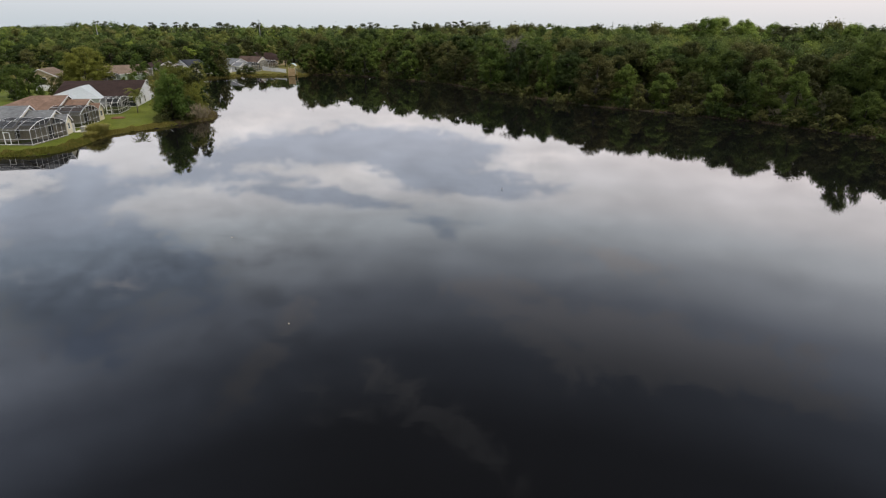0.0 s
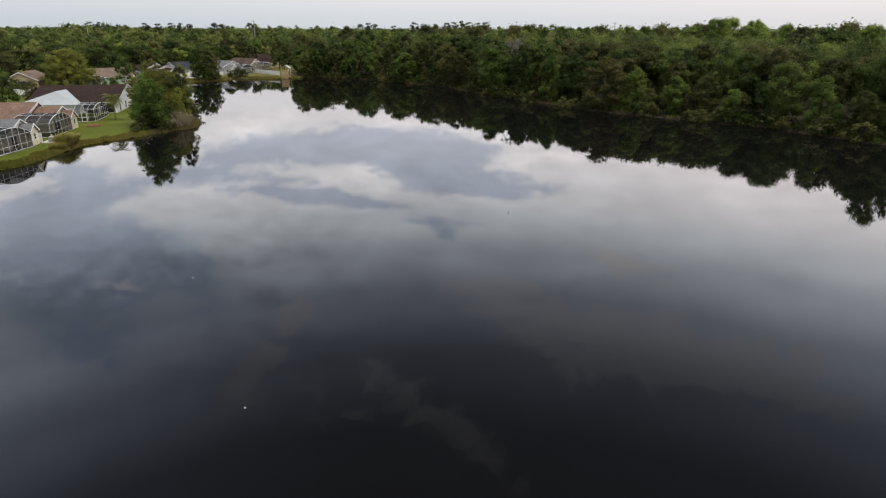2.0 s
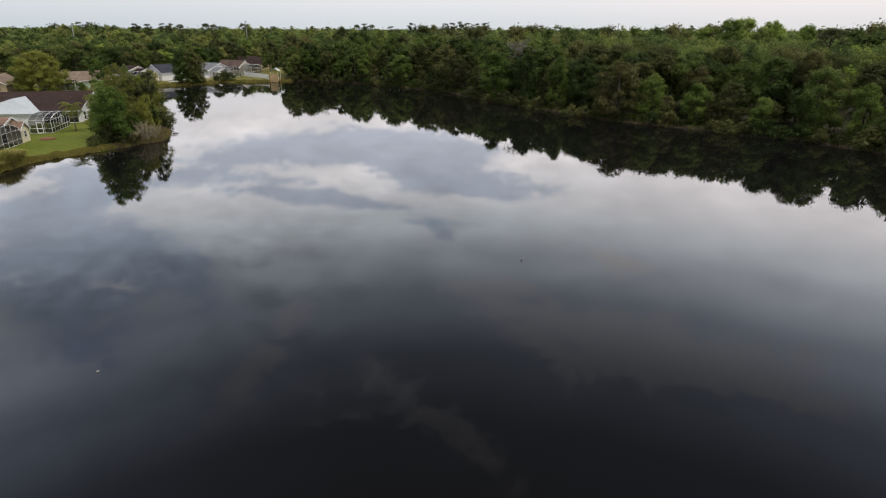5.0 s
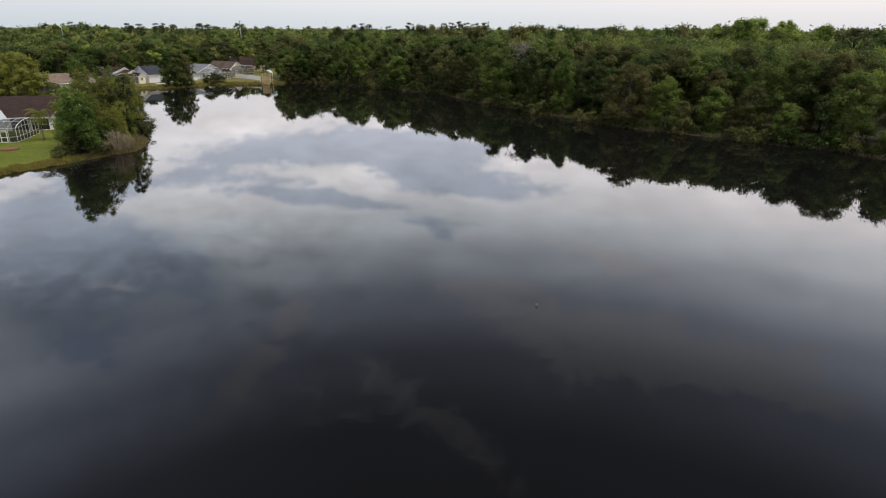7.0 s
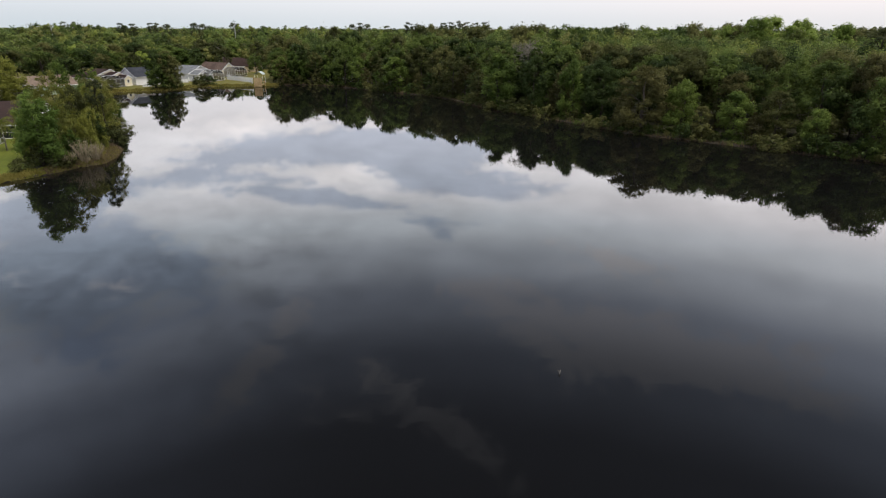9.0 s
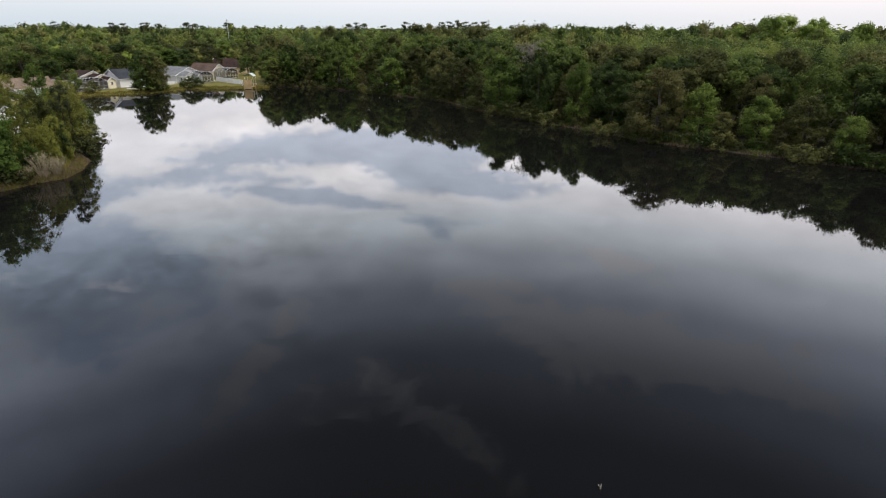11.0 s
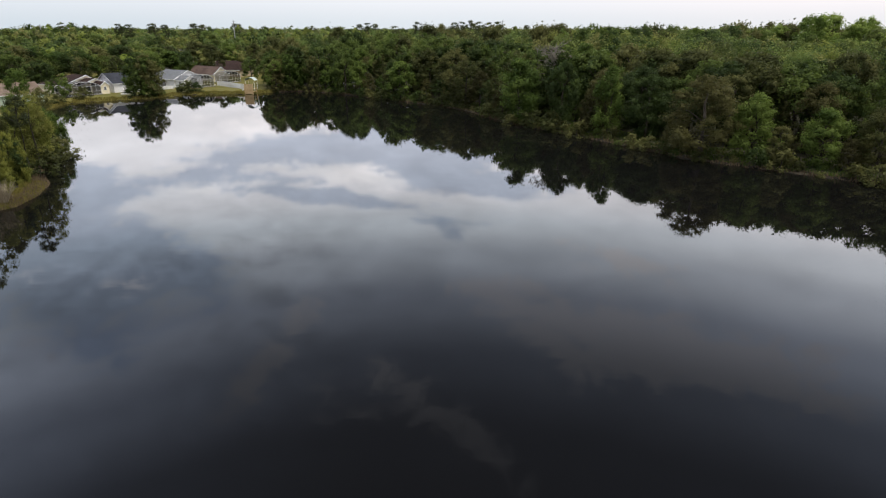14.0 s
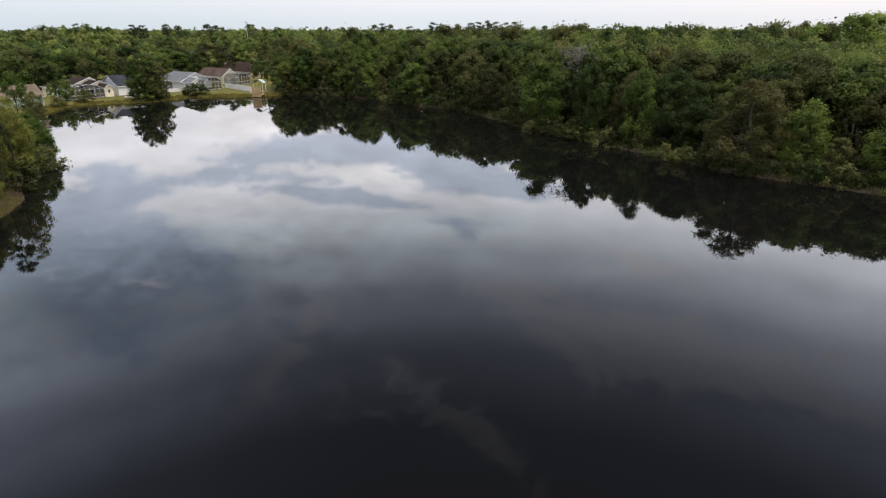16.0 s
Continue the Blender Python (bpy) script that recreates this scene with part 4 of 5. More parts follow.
# ---- houses ----
def gable_block(house, walls, roof, a0, a1, b0, b1, apex, eave, ridge, back="gable", over=0.35):
    """A block with its ridge along a and a gable at a1; its back end is a gable or a hip."""
    bm = bmesh.new()
    add_box(bm, (a0, b0, -0.5), (a1, b1, eave))
    add_prism(bm, [(a1, b0, eave + 0.002), (a1, b1, eave + 0.002), (a1, apex, ridge)], (-0.2 if back == "hip" else a0 - a1, 0, 0))
    part("wall", bm, walls, house)
    sl, sr = (ridge - eave) / (apex - b0), (ridge - eave) / (b1 - apex)
    zl, zr, lift = eave - sl * over, eave - sr * over, 0.16
    inset = (apex - b0) * 0.8 if back == "hip" else -over
    front = a1 + over
    A, B = (front, apex, ridge + lift), (a0 + inset, apex, ridge + lift)
    L0, L1 = (front, b0 - over, zl + lift), (a0 - over, b0 - over, zl + lift)
    R0, R1 = (front, b1 + over, zr + lift), (a0 - over, b1 + over, zr + lift)
    bm = bmesh.new()
    for poly in ([L0, A, B, L1], [A, R0, R1, B]) + (([B, R1, L1],) if back == "hip" else ()):
        add_prism(bm, poly, (0, 0, -0.14))
    part("roof", bm, roof, house)
    bm = bmesh.new()
    down = Vector((0.03, 0, -0.09))
    add_bar(bm, Vector(L0) + down, Vector(A) + down, 0.05, 0.24)
    add_bar(bm, Vector(A) + down, Vector(R0) + down, 0.05, 0.24)
    low = Vector((0, 0, -0.08))
    add_bar(bm, Vector(L0) + low + Vector((0, -0.03, 0)), Vector(L1) + low + Vector((0, -0.03, 0)), 0.05, 0.18)
    add_bar(bm, Vector(R0) + low + Vector((0, 0.03, 0)), Vector(R1) + low + Vector((0, 0.03, 0)), 0.05, 0.18)
    part("trim", bm, WHITE_PAINT, house, "white fascia board")


def house_window(house, a, b, z, w, h, face="a"):
    """A framed window on a wall that looks along +a or -b."""
    turn = Matrix.Translation((a, b, z)) @ (Matrix() if face == "a" else pose(0, 0, 0, 0, 0, -90))
    bm = bmesh.new()
    for y0, y1, z0, z1 in ((-w / 2 - 0.08, w / 2 + 0.08, -h / 2 - 0.08, -h / 2), (-w / 2 - 0.08, w / 2 + 0.08, h / 2, h / 2 + 0.08),
                           (-w / 2 - 0.08, -w / 2, -h / 2, h / 2), (w / 2, w / 2 + 0.08, -h / 2, h / 2), (-w / 2, w / 2, -0.03, 0.03)):
        add_box(bm, (0.003, y0, z0), (0.09, y1, z1), turn)
    win = part("window", bm, WHITE_PAINT, house, "white window frame")
    bm = bmesh.new()
    add_box(bm, (0.004, -w / 2, -h / 2), (0.04, w / 2, h / 2), turn)
    part("pane", bm, DARK_GLASS, win, "dark glass")


def pool_cage(m, a0, a1, b0, b1, label, eave=2.5, rise=1.25, step=1.45, group=""):
    """A screened pool enclosure: white posts and beams, a barrel-vaulted roof across b, dark screens."""
    cage = thing("pool_cage", m, label, "pool cage", group)
    w = 0.05

    def arch(b):
        k = (b - b0) / (b1 - b0) * 2 - 1
        return eave + rise * max(0.0, 1 - abs(k) ** 2.3)

    bm = bmesh.new()
    add_box(bm, (a0 - 0.1, b0 - 0.3, -0.5), (a1 + 0.3, b1 + 0.1, 0.06))
    part("deck", bm, DECK, cage, "pool deck in grey darkened for the shade under the screens")
    bs = list(np.linspace(b0, b1, max(4, round((b1 - b0) / step)) + 1))
    as_ = list(np.linspace(a0, a1, max(3, round((a1 - a0) / (step * 1.5))) + 1))

    def bar(name, p, q):
        bm = bmesh.new()
        add_bar(bm, p, q, w)
        part(name, bm, WHITE_PAINT, cage)

    for b in bs:
        bar("post", (a1, b, 0.06), (a1, b, arch(b)))
    for a in as_[:-1]:
        bar("post", (a, b0, 0.06), (a, b0, eave))
    for z in (0.12, 1.0, eave):
        bar("rail", (a1, b0, z), (a1, b1, z))
        bar("rail", (a0, b0, z), (a1, b0, z))
    for a in as_:
        bm = bmesh.new()
        fine_b = np.linspace(b0, b1, 17)
        for p, q in zip(fine_b, fine_b[1:]):
            add_bar(bm, (a, p, arch(p)), (a, q, arch(q)), w * (1.3 if a == a1 else 0.75))
        part("rib", bm, WHITE_PAINT, cage)
    for b in bs[2:-1:3] + [bs[-1]]:
        bar("purlin", (a0, b, arch(b)), (a1, b, arch(b)))
    # door in the short side
    bm = bmesh.new()
    da = a0 + 0.35 * (a1 - a0)
    for p, q in (((da, b0 - 0.05, 0.1), (da, b0 - 0.05, 2.1)), ((da + 0.95, b0 - 0.05, 0.1), (da + 0.95, b0 - 0.05, 2.1)), ((da, b0 - 0.05, 2.1), (da + 0.95, b0 - 0.05, 2.1)),
                 ((da, b0 - 0.05, 0.14), (da + 0.95, b0 - 0.05, 0.14)), ((da, b0 - 0.05, 0.95), (da + 0.95, b0 - 0.05, 0.95))):
        add_bar(bm, p, q, 0.11)
    part("door_frame", bm, WHITE_PAINT, cage, "white screen door frame")
    # screens: the arched front, the short side, the vault
    fine_b = np.linspace(b0, b1, 21)
    panel = [[[(a1, p, 0.06), (a1, q, 0.06), (a1, q, arch(q)), (a1, p, arch(p))] for p, q in zip(fine_b, fine_b[1:])],
             [[(a0, b0, 0.06), (a1, b0, 0.06), (a1, b0, eave), (a0, b0, eave)]],
             [[(a0, p, arch(p)), (a1, p, arch(p)), (a1, q, arch(q)), (a0, q, arch(q))] for p, q in zip(fine_b, fine_b[1:])]]
    for quads in panel:
        mesh = quads_mesh("screen", np.array(quads, float))
        link_mesh("screen", mesh, SCREEN, cage, "dark insect screen")
    return cage


def site(x, y, z, turn):
    return pose(x, y, z, 0, 0, turn)


def lake_house(m, walls, roof, label, first=-6.0, second=-1.9):
    """A single-storey house with three gables stepping out towards the water."""
    h = thing("house", m, label, "house", "houses round the lake")
    gable_block(h, walls, roof, first - 12.7, first, -6.3, 5.6, 1.3, 2.55, 5.1, "hip")
    gable_block(h, walls, roof, first - 2.5, second, -3.6, 4.9, 1.3, 2.55, 4.25)
    gable_block(h, walls, roof, -5, 0, 0, 2.9, 1.45, 2.35, 3.45, over=0.25)
    house_window(h, 0, 1.45, 1.5, 0.7, 0.9)
    house_window(h, second, -1.6, 1.05, 1.9, 1.9)
    house_window(h, first, -4.7, 1.2, 1.5, 1.4)
    house_window(h, -14.0, -6.3, 1.3, 1.2, 1.2, "b")
    return h


lake_house(site(-68.4, 108.6, 0.55, 11), WALL_CREAM, ROOF_GREY, "cream stucco lake house with weathered grey shingle roof")
pool_cage(site(-68.3, 108.5, 0.55, 0), -6.6, 0.15, -10.0, -0.05, "white-framed screened pool cage beside the grey-roofed house", group="pool cages")
lake_house(site(-71.9, 126.0, 0.55, 9), WALL_CREAM, ROOF_BROWN, "cream stucco lake house with reddish-brown shingle roof")
pool_cage(site(-71.9, 126.0, 0.55, 9), -6.2, 0.1, -9.2, -0.05, "white-framed screened pool cage beside the brown-roofed house", group="pool cages")

h = thing("house", site(-82.6, 146.2, 0.55, 6), "house with a pale bluish-white metal hip roof", "house", "houses round the lake")
bm = bmesh.new()
add_box(bm, (-12.1, 0, -0.5), (0, 16, 2.4))
part("wall", bm, WALL_WHITE, h)
bm = bmesh.new()
c0, c1, c2, c3 = (-12.6, -0.5, 2.45), (0.5, -0.5, 2.45), (0.5, 16.5, 2.45), (-12.6, 16.5, 2.45)
k0, k1 = (-6.4, 5.6, 4.85), (-6.4, 10.5, 4.85)
for poly in ([c0, c1, k0], [c1, c2, k1, k0], [c2, c3, k1], [c3, c0, k0, k1]):
    add_prism(bm, poly, (0, 0, -0.14))
part("roof", bm, ROOF_METAL, h, "pale metal hip roof")

h = thing("house", site(-75.8, 150.8, 0.55, 14), "long dark-brown shingled house with a white gable end", "house", "houses round the lake")
gable_block(h, WALL_WHITE, ROOF_DARK, -18.5, 0, 0, 22, 11.6, 2.5, 5.4)
for b in (3.0, 8.5):
    house_window(h, 0, b, 1.15, 1.3, 1.6)
# wide dark panes added to stand for the dark porch under the roof
for a in (-1.9, -5.4, -8.9):
    house_window(h, a, 0, 1.2, 3.0, 2.1, "b")
pool_cage(site(-76.0, 148.4, 0.55, 13), -3.8, 0, -11.8, -2.2, "white-framed pool cage in front of the dark-roofed house", group="pool cages", rise=0.95)

lake_house(site(-107.6, 254.0, 0.8, -27), WALL_CREAM, ROOF_DARK, "cream lake house with stepped gables and dark roof", -8.6, -4.2)
pool_cage(site(-107.6, 254.0, 0.8, -27), -6, 0.1, -10.4, -0.05, "white arched pool cage beside the cream gabled house", group="pool cages")

h = thing("house", site(-110.5, 262.0, 0.8, -127), "white house with a blue-grey shingle gable roof", "house", "houses round the lake")
gable_block(h, WALL_WHITE, ROOF_BLUE, -8.8, 0, -5.5, 5.8, 0, 2.6, 5.4)
house_window(h, 0, 2.5, 1.4, 1.0, 1.2)
house_window(h, 0, -2.5, 1.4, 1.0, 1.2)

h = thing("house", site(-125.0, 222.6, 0.6, -127), "sage green house with a tan-brown shingle roof", "house", "houses round the lake")
gable_block(h, WALL_GREEN, ROOF_TAN, -16, 0, -5.2, 5.2, 0, 2.6, 5.2)
gable_block(h, WALL_CREAM, ROOF_TAN, -1, 4.5, -1.0, 6.2, 2.2, 2.3, 3.7)
pool_cage(site(-115.6, 221.0, 0.6, -40), -5, 0, -6, 0, "small white pool cage beside the sage green house", group="pool cages", rise=0.9)

h = thing("house", site(-90.2, 274.4, 0.7, -30), "white stucco house with a grey shingle hip roof", "house", "houses round the lake")
gable_block(h, WALL_WHITE, ROOF_GREY, -10, 0, 0, 5.0, 2.5, 2.5, 3.8)
gable_block(h, WALL_WHITE, ROOF_GREY, -21, -5, -0.3, 11.5, 5.6, 2.6, 5.2, "hip")
for a in (-2.2, -5.8):
    house_window(h, a, 0, 1.35, 0.9, 1.1, "b")
pool_cage(site(-90.2, 274.4, 0.7, -30), -16, -9.5, -5.0, -0.4, "low white pool cage against the white house", group="pool cages", rise=0.5)

h = thing("house", site(-90.6, 299.0, 0.7, -35), "brown-roofed house with a cream gable", "house", "houses round the lake")
gable_block(h, WALL_CREAM, ROOF_UMBER, -16, 0, 1.4, 8.2, 4.8, 2.6, 5.2)
pool_cage(site(-83.0, 282.0, 0.7, -24), -5.5, 0, -7.4, 0, "white arched pool cage beside the brown-roofed house", group="pool cages", rise=1.5)
h = thing("house", site(-92.0, 332.0, 0.7, 165), "long low house with a dark brown roof before the woods", "house", "houses round the lake")
gable_block(h, WALL_TAN, ROOF_DARK, -6, 9, -8, 6, -1, 2.7, 6.0, "hip")
pool_cage(site(-80.5, 303.0, 0.7, -24), -6, 0, -7, 0, "white-framed pool cage by the dark-roofed house", group="pool cages", eave=2.5, rise=1.3)

h = thing("house", site(-136.0, 208.0, 0.6, -75), "cream gabled house behind palms and a white fence", "house", "houses round the lake")
gable_block(h, WALL_TAN, ROOF_TAN, -14, 0, -5, 5, 0, 2.6, 5.0)
# one wide dark pane stands for the dark opening in the gable wall
house_window(h, 0, 0, 1.25, 3.4, 2.3)


# ---- fences, dock, poles and small things ----
def fence(points, label, height=1.3, board=0.28, gap=0.06):
    f = thing("fence", pose(*points[0], 0), label, "fence")
    base = Vector(points[0])
    for p, q in zip(points, points[1:]):
        p, q = Vector(p) - base, Vector(q) - base
        d = q - p
        n = max(1, int(d.length / 2.4))
        z = float(land_height(base.x + p.x, base.y + p.y))
        for k in range(n + 1):
            c = p + d * k / n
            bm = bmesh.new()
            add_box(bm, (c.x - 0.06, c.y - 0.06, z - 0.3), (c.x + 0.06, c.y + 0.06, z + height + 0.1))
            part("post", bm, WHITE_PAINT, f)
        n = int(d.length / (board + gap))
        u = d.normalized()
        for k in range(n):
            c0 = p + u * (k * (board + gap))
            bm = bmesh.new()
            add_bar(bm, (c0.x, c0.y, z + height / 2 + 0.04), (c0.x + u.x * board, c0.y + u.y * board, z + height / 2 + 0.04), 0.03, height - 0.08)
            part("board", bm, WHITE_PAINT, f)
    return f


fence([(-82.8, 284.6), (-75.6, 277.5), (-68.6, 270.6), (-67.2, 264.6)], "white board fence beside the far lawn", 1.7)
fence([(-124.6, 187.5), (-118.4, 188.2)], "white vinyl privacy fence by the road", 1.8, 0.9, 0.02)
fence([(-97.5, 266.5), (-92.5, 271.0)], "low white board fence beside the white house", 1.2)
fence([(-101.5, 259.0), (-97.0, 263.0)], "white board fence between two far houses", 1.7)

# timber boat landing at the lake's far corner
landing = thing("boat_landing", site(-63.8, 260.4, 0, -6), "weathered yellowish timber boat landing at the waterline", "dock")
for k in range(8):  # upright boards of the front
    bm = bmesh.new()
    add_box(bm, (-1.25 + k * 0.315, -0.04, 0.15), (-1.25 + k * 0.315 + 0.29, 0.04, 3.1 + 0.05 * (k % 3)))
    part("board", bm, TIMBER, landing)
for k in range(10):  # deck behind them
    bm = bmesh.new()
    add_box(bm, (-1.3, 0.06 + k * 0.31, 0.75), (1.3, 0.06 + k * 0.31 + 0.28, 0.82))
    part("plank", bm, TIMBER, landing)
for x in (-1.34, 1.34):
    for y, top in ((0.0, 3.4), (3.1, 1.9)):
        bm = bmesh.new()
        add_box(bm, (x - 0.09, y - 0.09, -1.2), (x + 0.09, y + 0.09, top))
        part("post", bm, TIMBER, landing)
    bm = bmesh.new()
    add_bar(bm, (x, 0.0, 1.75), (x, 3.1, 1.75), 0.08, 0.14)
    part("rail", bm, TIMBER, landing)
shelter = thing("boat_canopy", site(-64.6, 264.6, 0.1, -6), "pale blue-white arched canopy over the boat landing", "canopy")
for x in (-1.45, 1.45):
    for y in (0.0, 2.4):
        bm = bmesh.new()
        add_tube(bm, [(x, y, -0.4), (x, y, 3.6)], [0.05, 0.05], 8)
        part("post", bm, WHITE_PAINT, shelter)
bm = bmesh.new()
arc = [(-1.65 + 3.3 * k / 12, 3.55 + 1.25 * math.sin(math.pi * (0.08 + 0.84 * k / 12))) for k in range(13)]
for (x0, z0), (x1, z1) in zip(arc, arc[1:]):
    add_prism(bm, [(x0, -0.15, z0), (x1, -0.15, z1), (x1, -0.15, z1 + 0.05), (x0, -0.15, z0 + 0.05)], (0, 2.75, 0))
part("cover", bm, CANVAS, shelter, "pale blue-white canvas cover")

ski = thing("small_boat", site(-100.2, 254.4, 0.45, 20), "small white boat drawn up on the grassy bank", "boat")
bm = bmesh.new()
add_prism(bm, [(-1.5, -0.55, 0), (0.9, -0.55, 0), (1.7, 0, 0.25), (0.9, 0.55, 0), (-1.5, 0.55, 0)], (0, 0, 0.45))
part("hull", bm, WHITE_PAINT, ski)
bm = bmesh.new()
add_box(bm, (-1.0, -0.25, 0.45), (0.3, 0.25, 0.8))
part("seat", bm, GREY_PLASTIC, ski, "dark seat")

for x, y, r in ((-84.6, 283.5, 20), (-83.6, 284.4, 50)):
    chair = thing("lawn_chair", site(x, y, 0.62, r), "white plastic chair on the far lawn", "chair", "chairs on the far lawn")
    bm = bmesh.new()
    add_box(bm, (-0.28, -0.28, 0.38), (0.28, 0.28, 0.44))
    part("seat", bm, WHITE_PAINT, chair)
    bm = bmesh.new()
    add_bar(bm, (-0.26, 0, 0.40), (-0.48, 0, 1.0), 0.55, 0.05)
    part("backrest", bm, WHITE_PAINT, chair)
    for lx in (-0.24, 0.24):
        for ly in (-0.24, 0.24):
            bm = bmesh.new()
            add_box(bm, (lx - 0.03, ly - 0.03, 0), (lx + 0.03, ly + 0.03, 0.38))
            part("leg", bm, WHITE_PAINT, chair)

bed = thing("round_garden_bed", site(-70.2, 130.2, 0.5, 0), "low round reddish-brown mulch bed on the lawn", "garden bed")
bm = bmesh.new()
bmesh.ops.create_cone(bm, segments=28, radius1=1.25, radius2=1.05, depth=0.3, cap_ends=True, matrix=Matrix.Translation((0, 0, 0.2)))
part("mulch", bm, MULCH, bed)
bm = bmesh.new()
for k in range(20):
    a = 6.2832 * k / 20
    add_box(bm, (1.18, -0.18, 0), (1.36, 0.18, 0.24), pose(0, 0, 0, 0, 0, math.degrees(a)))
part("edging", bm, MULCH, bed, "reddish edging blocks")

pump = thing("pool_pump_pad", site(-67.9, 112.3, 0.5, 11), "pool pump, filter tank and box on a concrete pad", "pool pump")
bm = bmesh.new()
add_box(bm, (-1.2, -0.6, -0.1), (1.5, 2.2, 0.12))
part("pad", bm, CONCRETE, pump)
bm = bmesh.new()
bmesh.ops.create_cone(bm, segments=14, radius1=0.32, radius2=0.28, depth=0.9, cap_ends=True, matrix=Matrix.Translation((0.1, 0.3, 0.57)))
part("filter_tank", bm, GREY_PLASTIC, pump, "grey filter tank")
bm = bmesh.new()
add_box(bm, (-0.3, 0.9, 0.12), (0.5, 1.7, 0.95))
part("box", bm, WHITE_PAINT, pump, "white equipment box")
bm = bmesh.new()
add_tube(bm, [(0.7, 0.1, 0.3), (0.7, 0.9, 0.3)], [0.16, 0.16], 10)
part("motor", bm, GREY_PLASTIC, pump, "dark pump motor")
f = thing("gate_panel", site(-69.4, 112.3, 0.5, 11), "white privacy panel beside the pool pump", "fence")
for k in range(6):
    bm = bmesh.new()
    add_box(bm, (-1.4 + k * 0.3, -0.02, 0), (-1.12 + k * 0.3, 0.02, 1.7))
    part("board", bm, WHITE_PAINT, f)


def utility_pole(x, y, top, label):
    p = thing("utility_pole", site(x, y, 0.5, 0), label, "utility pole", "poles over the woods")
    bm = bmesh.new()
    add_tube(bm, [(0, 0, 0), (0, 0, top - 0.5)], [0.28, 0.2], 8)
    part("pole", bm, METAL_GREY, p)
    bm = bmesh.new()
    add_bar(bm, (-1.2, 0, top - 1.4), (1.2, 0, top - 1.4), 0.18)
    part("crossarm", bm, METAL_GREY, p)


utility_pole(-128, 441.5, 24.6, "tall grey pole rising over the far woods")
utility_pole(35, 479.2, 25.4, "grey pole with crossarm over the woods")
utility_pole(125.3, 468.3, 24.6, "grey pole with crossarm over the woods")
utility_pole(195, 463, 24.6, "grey pole with crossarm over the distant woods")
utility_pole(284.8, 476.8, 24.5, "grey pole with crossarm over the distant woods")
utility_pole(-230, 420, 22.0, "thin grey pole over the woods")

stake = thing("wooden_stake", site(7.5, 72.9, 0, 0), "short dead branch standing out of the water", "branch")
bm = bmesh.new()
add_tube(bm, [(0, 0, -0.9), (0.03, 0, 0.12), (0.06, 0.02, 0.26)], [0.04, 0.035, 0.02], 6)
part("stem", bm, BARK_PALE, stake)
bm = bmesh.new()
add_tube(bm, [(0.03, 0, 0.1), (-0.09, 0.05, 0.2)], [0.025, 0.012], 5)
part("twig", bm, BARK_PALE, stake)


for x, y, turn in ((-20.4, 54.15, 20), (-10.45, 36.25, 110)):
    chip = thing("floating_leaf", site(x, y, 0.0, turn), "curled pale dead leaf floating on the dark water", "leaf")
    bm = bmesh.new()
    for k in range(5):
        u0, u1 = k / 5, (k + 1) / 5
        w0, w1 = 0.055 * math.sin(math.pi * (0.1 + 0.85 * u0)), 0.055 * math.sin(math.pi * (0.1 + 0.85 * u1))
        z0, z1 = 0.01 + 0.05 * (u0 - 0.4) ** 2, 0.01 + 0.05 * (u1 - 0.4) ** 2
        add_prism(bm, [(u0 * 0.2, -w0, z0), (u1 * 0.2, -w1, z1), (u1 * 0.2, w1, z1 + 0.015), (u0 * 0.2, w0, z0 + 0.015)], (0, 0, 0.006))
    part("blade", bm, BARK_PALE, chip)


# ---- palms, dry bush, snag, reeds ----
def palm(x, y, height, label, spread=2.2, count=16, seed=1):
    r = np.random.default_rng(seed)
    p = thing("palm_tree", site(x, y, 0.5, 0), label, "palm tree")
    bm = bmesh.new()
    add_tube(bm, [(0, 0, -0.3), (0.08, 0.02, height * 0.4), (0.05, 0, height * 0.75), (0, 0, height)], [0.15, 0.11, 0.10, 0.12], 8)
    part("trunk", bm, BARK_PALE, p, smooth=True)
    for k in range(count):
        a, up = 6.2832 * k / count + r.uniform(-0.2, 0.2), r.uniform(-0.35, 1.3)
        quads = []
        pos, ang = np.array([0, 0, height]), up
        side = np.array([-math.sin(a), math.cos(a), 0])
        n = 13
        for i in range(n):
            ahead = np.array([math.cos(a) * math.cos(ang), math.sin(a) * math.cos(ang), math.sin(ang)])
            stepv = ahead * spread / n
            wid = 0.5 * math.sin(math.pi * min(1, (i + 1.2) / (n + 1)))
            for s in (-1, 1):
                tip = pos + side * s * wid + ahead * 0.22 + np.array([0, 0, -0.38 * wid])
                quads.append([pos, pos + stepv * 0.55, tip + stepv * 0.3, tip])
            pos, ang = pos + stepv, ang - 2.1 / n
        link_mesh("frond", quads_mesh("frond", np.array(quads)), LEAF_YELLOW if seed == 1 else LEAF_GREY, p)
    return p


palm(-70.2, 139.0, 4.6, "young palm with a pale thin trunk on the lawn", 2.9, 24, 1)
palm(-130.5, 198.5, 3.4, "small palm in front of the cream gable", 2.0, 14, 2)
palm(-127.5, 200.0, 3.0, "small palm beside the white fence", 1.9, 14, 3)
palm(-104.0, 318.0, 8.5, "cabbage palm with a brown skirt of dead fronds", 2.3, 18, 4)


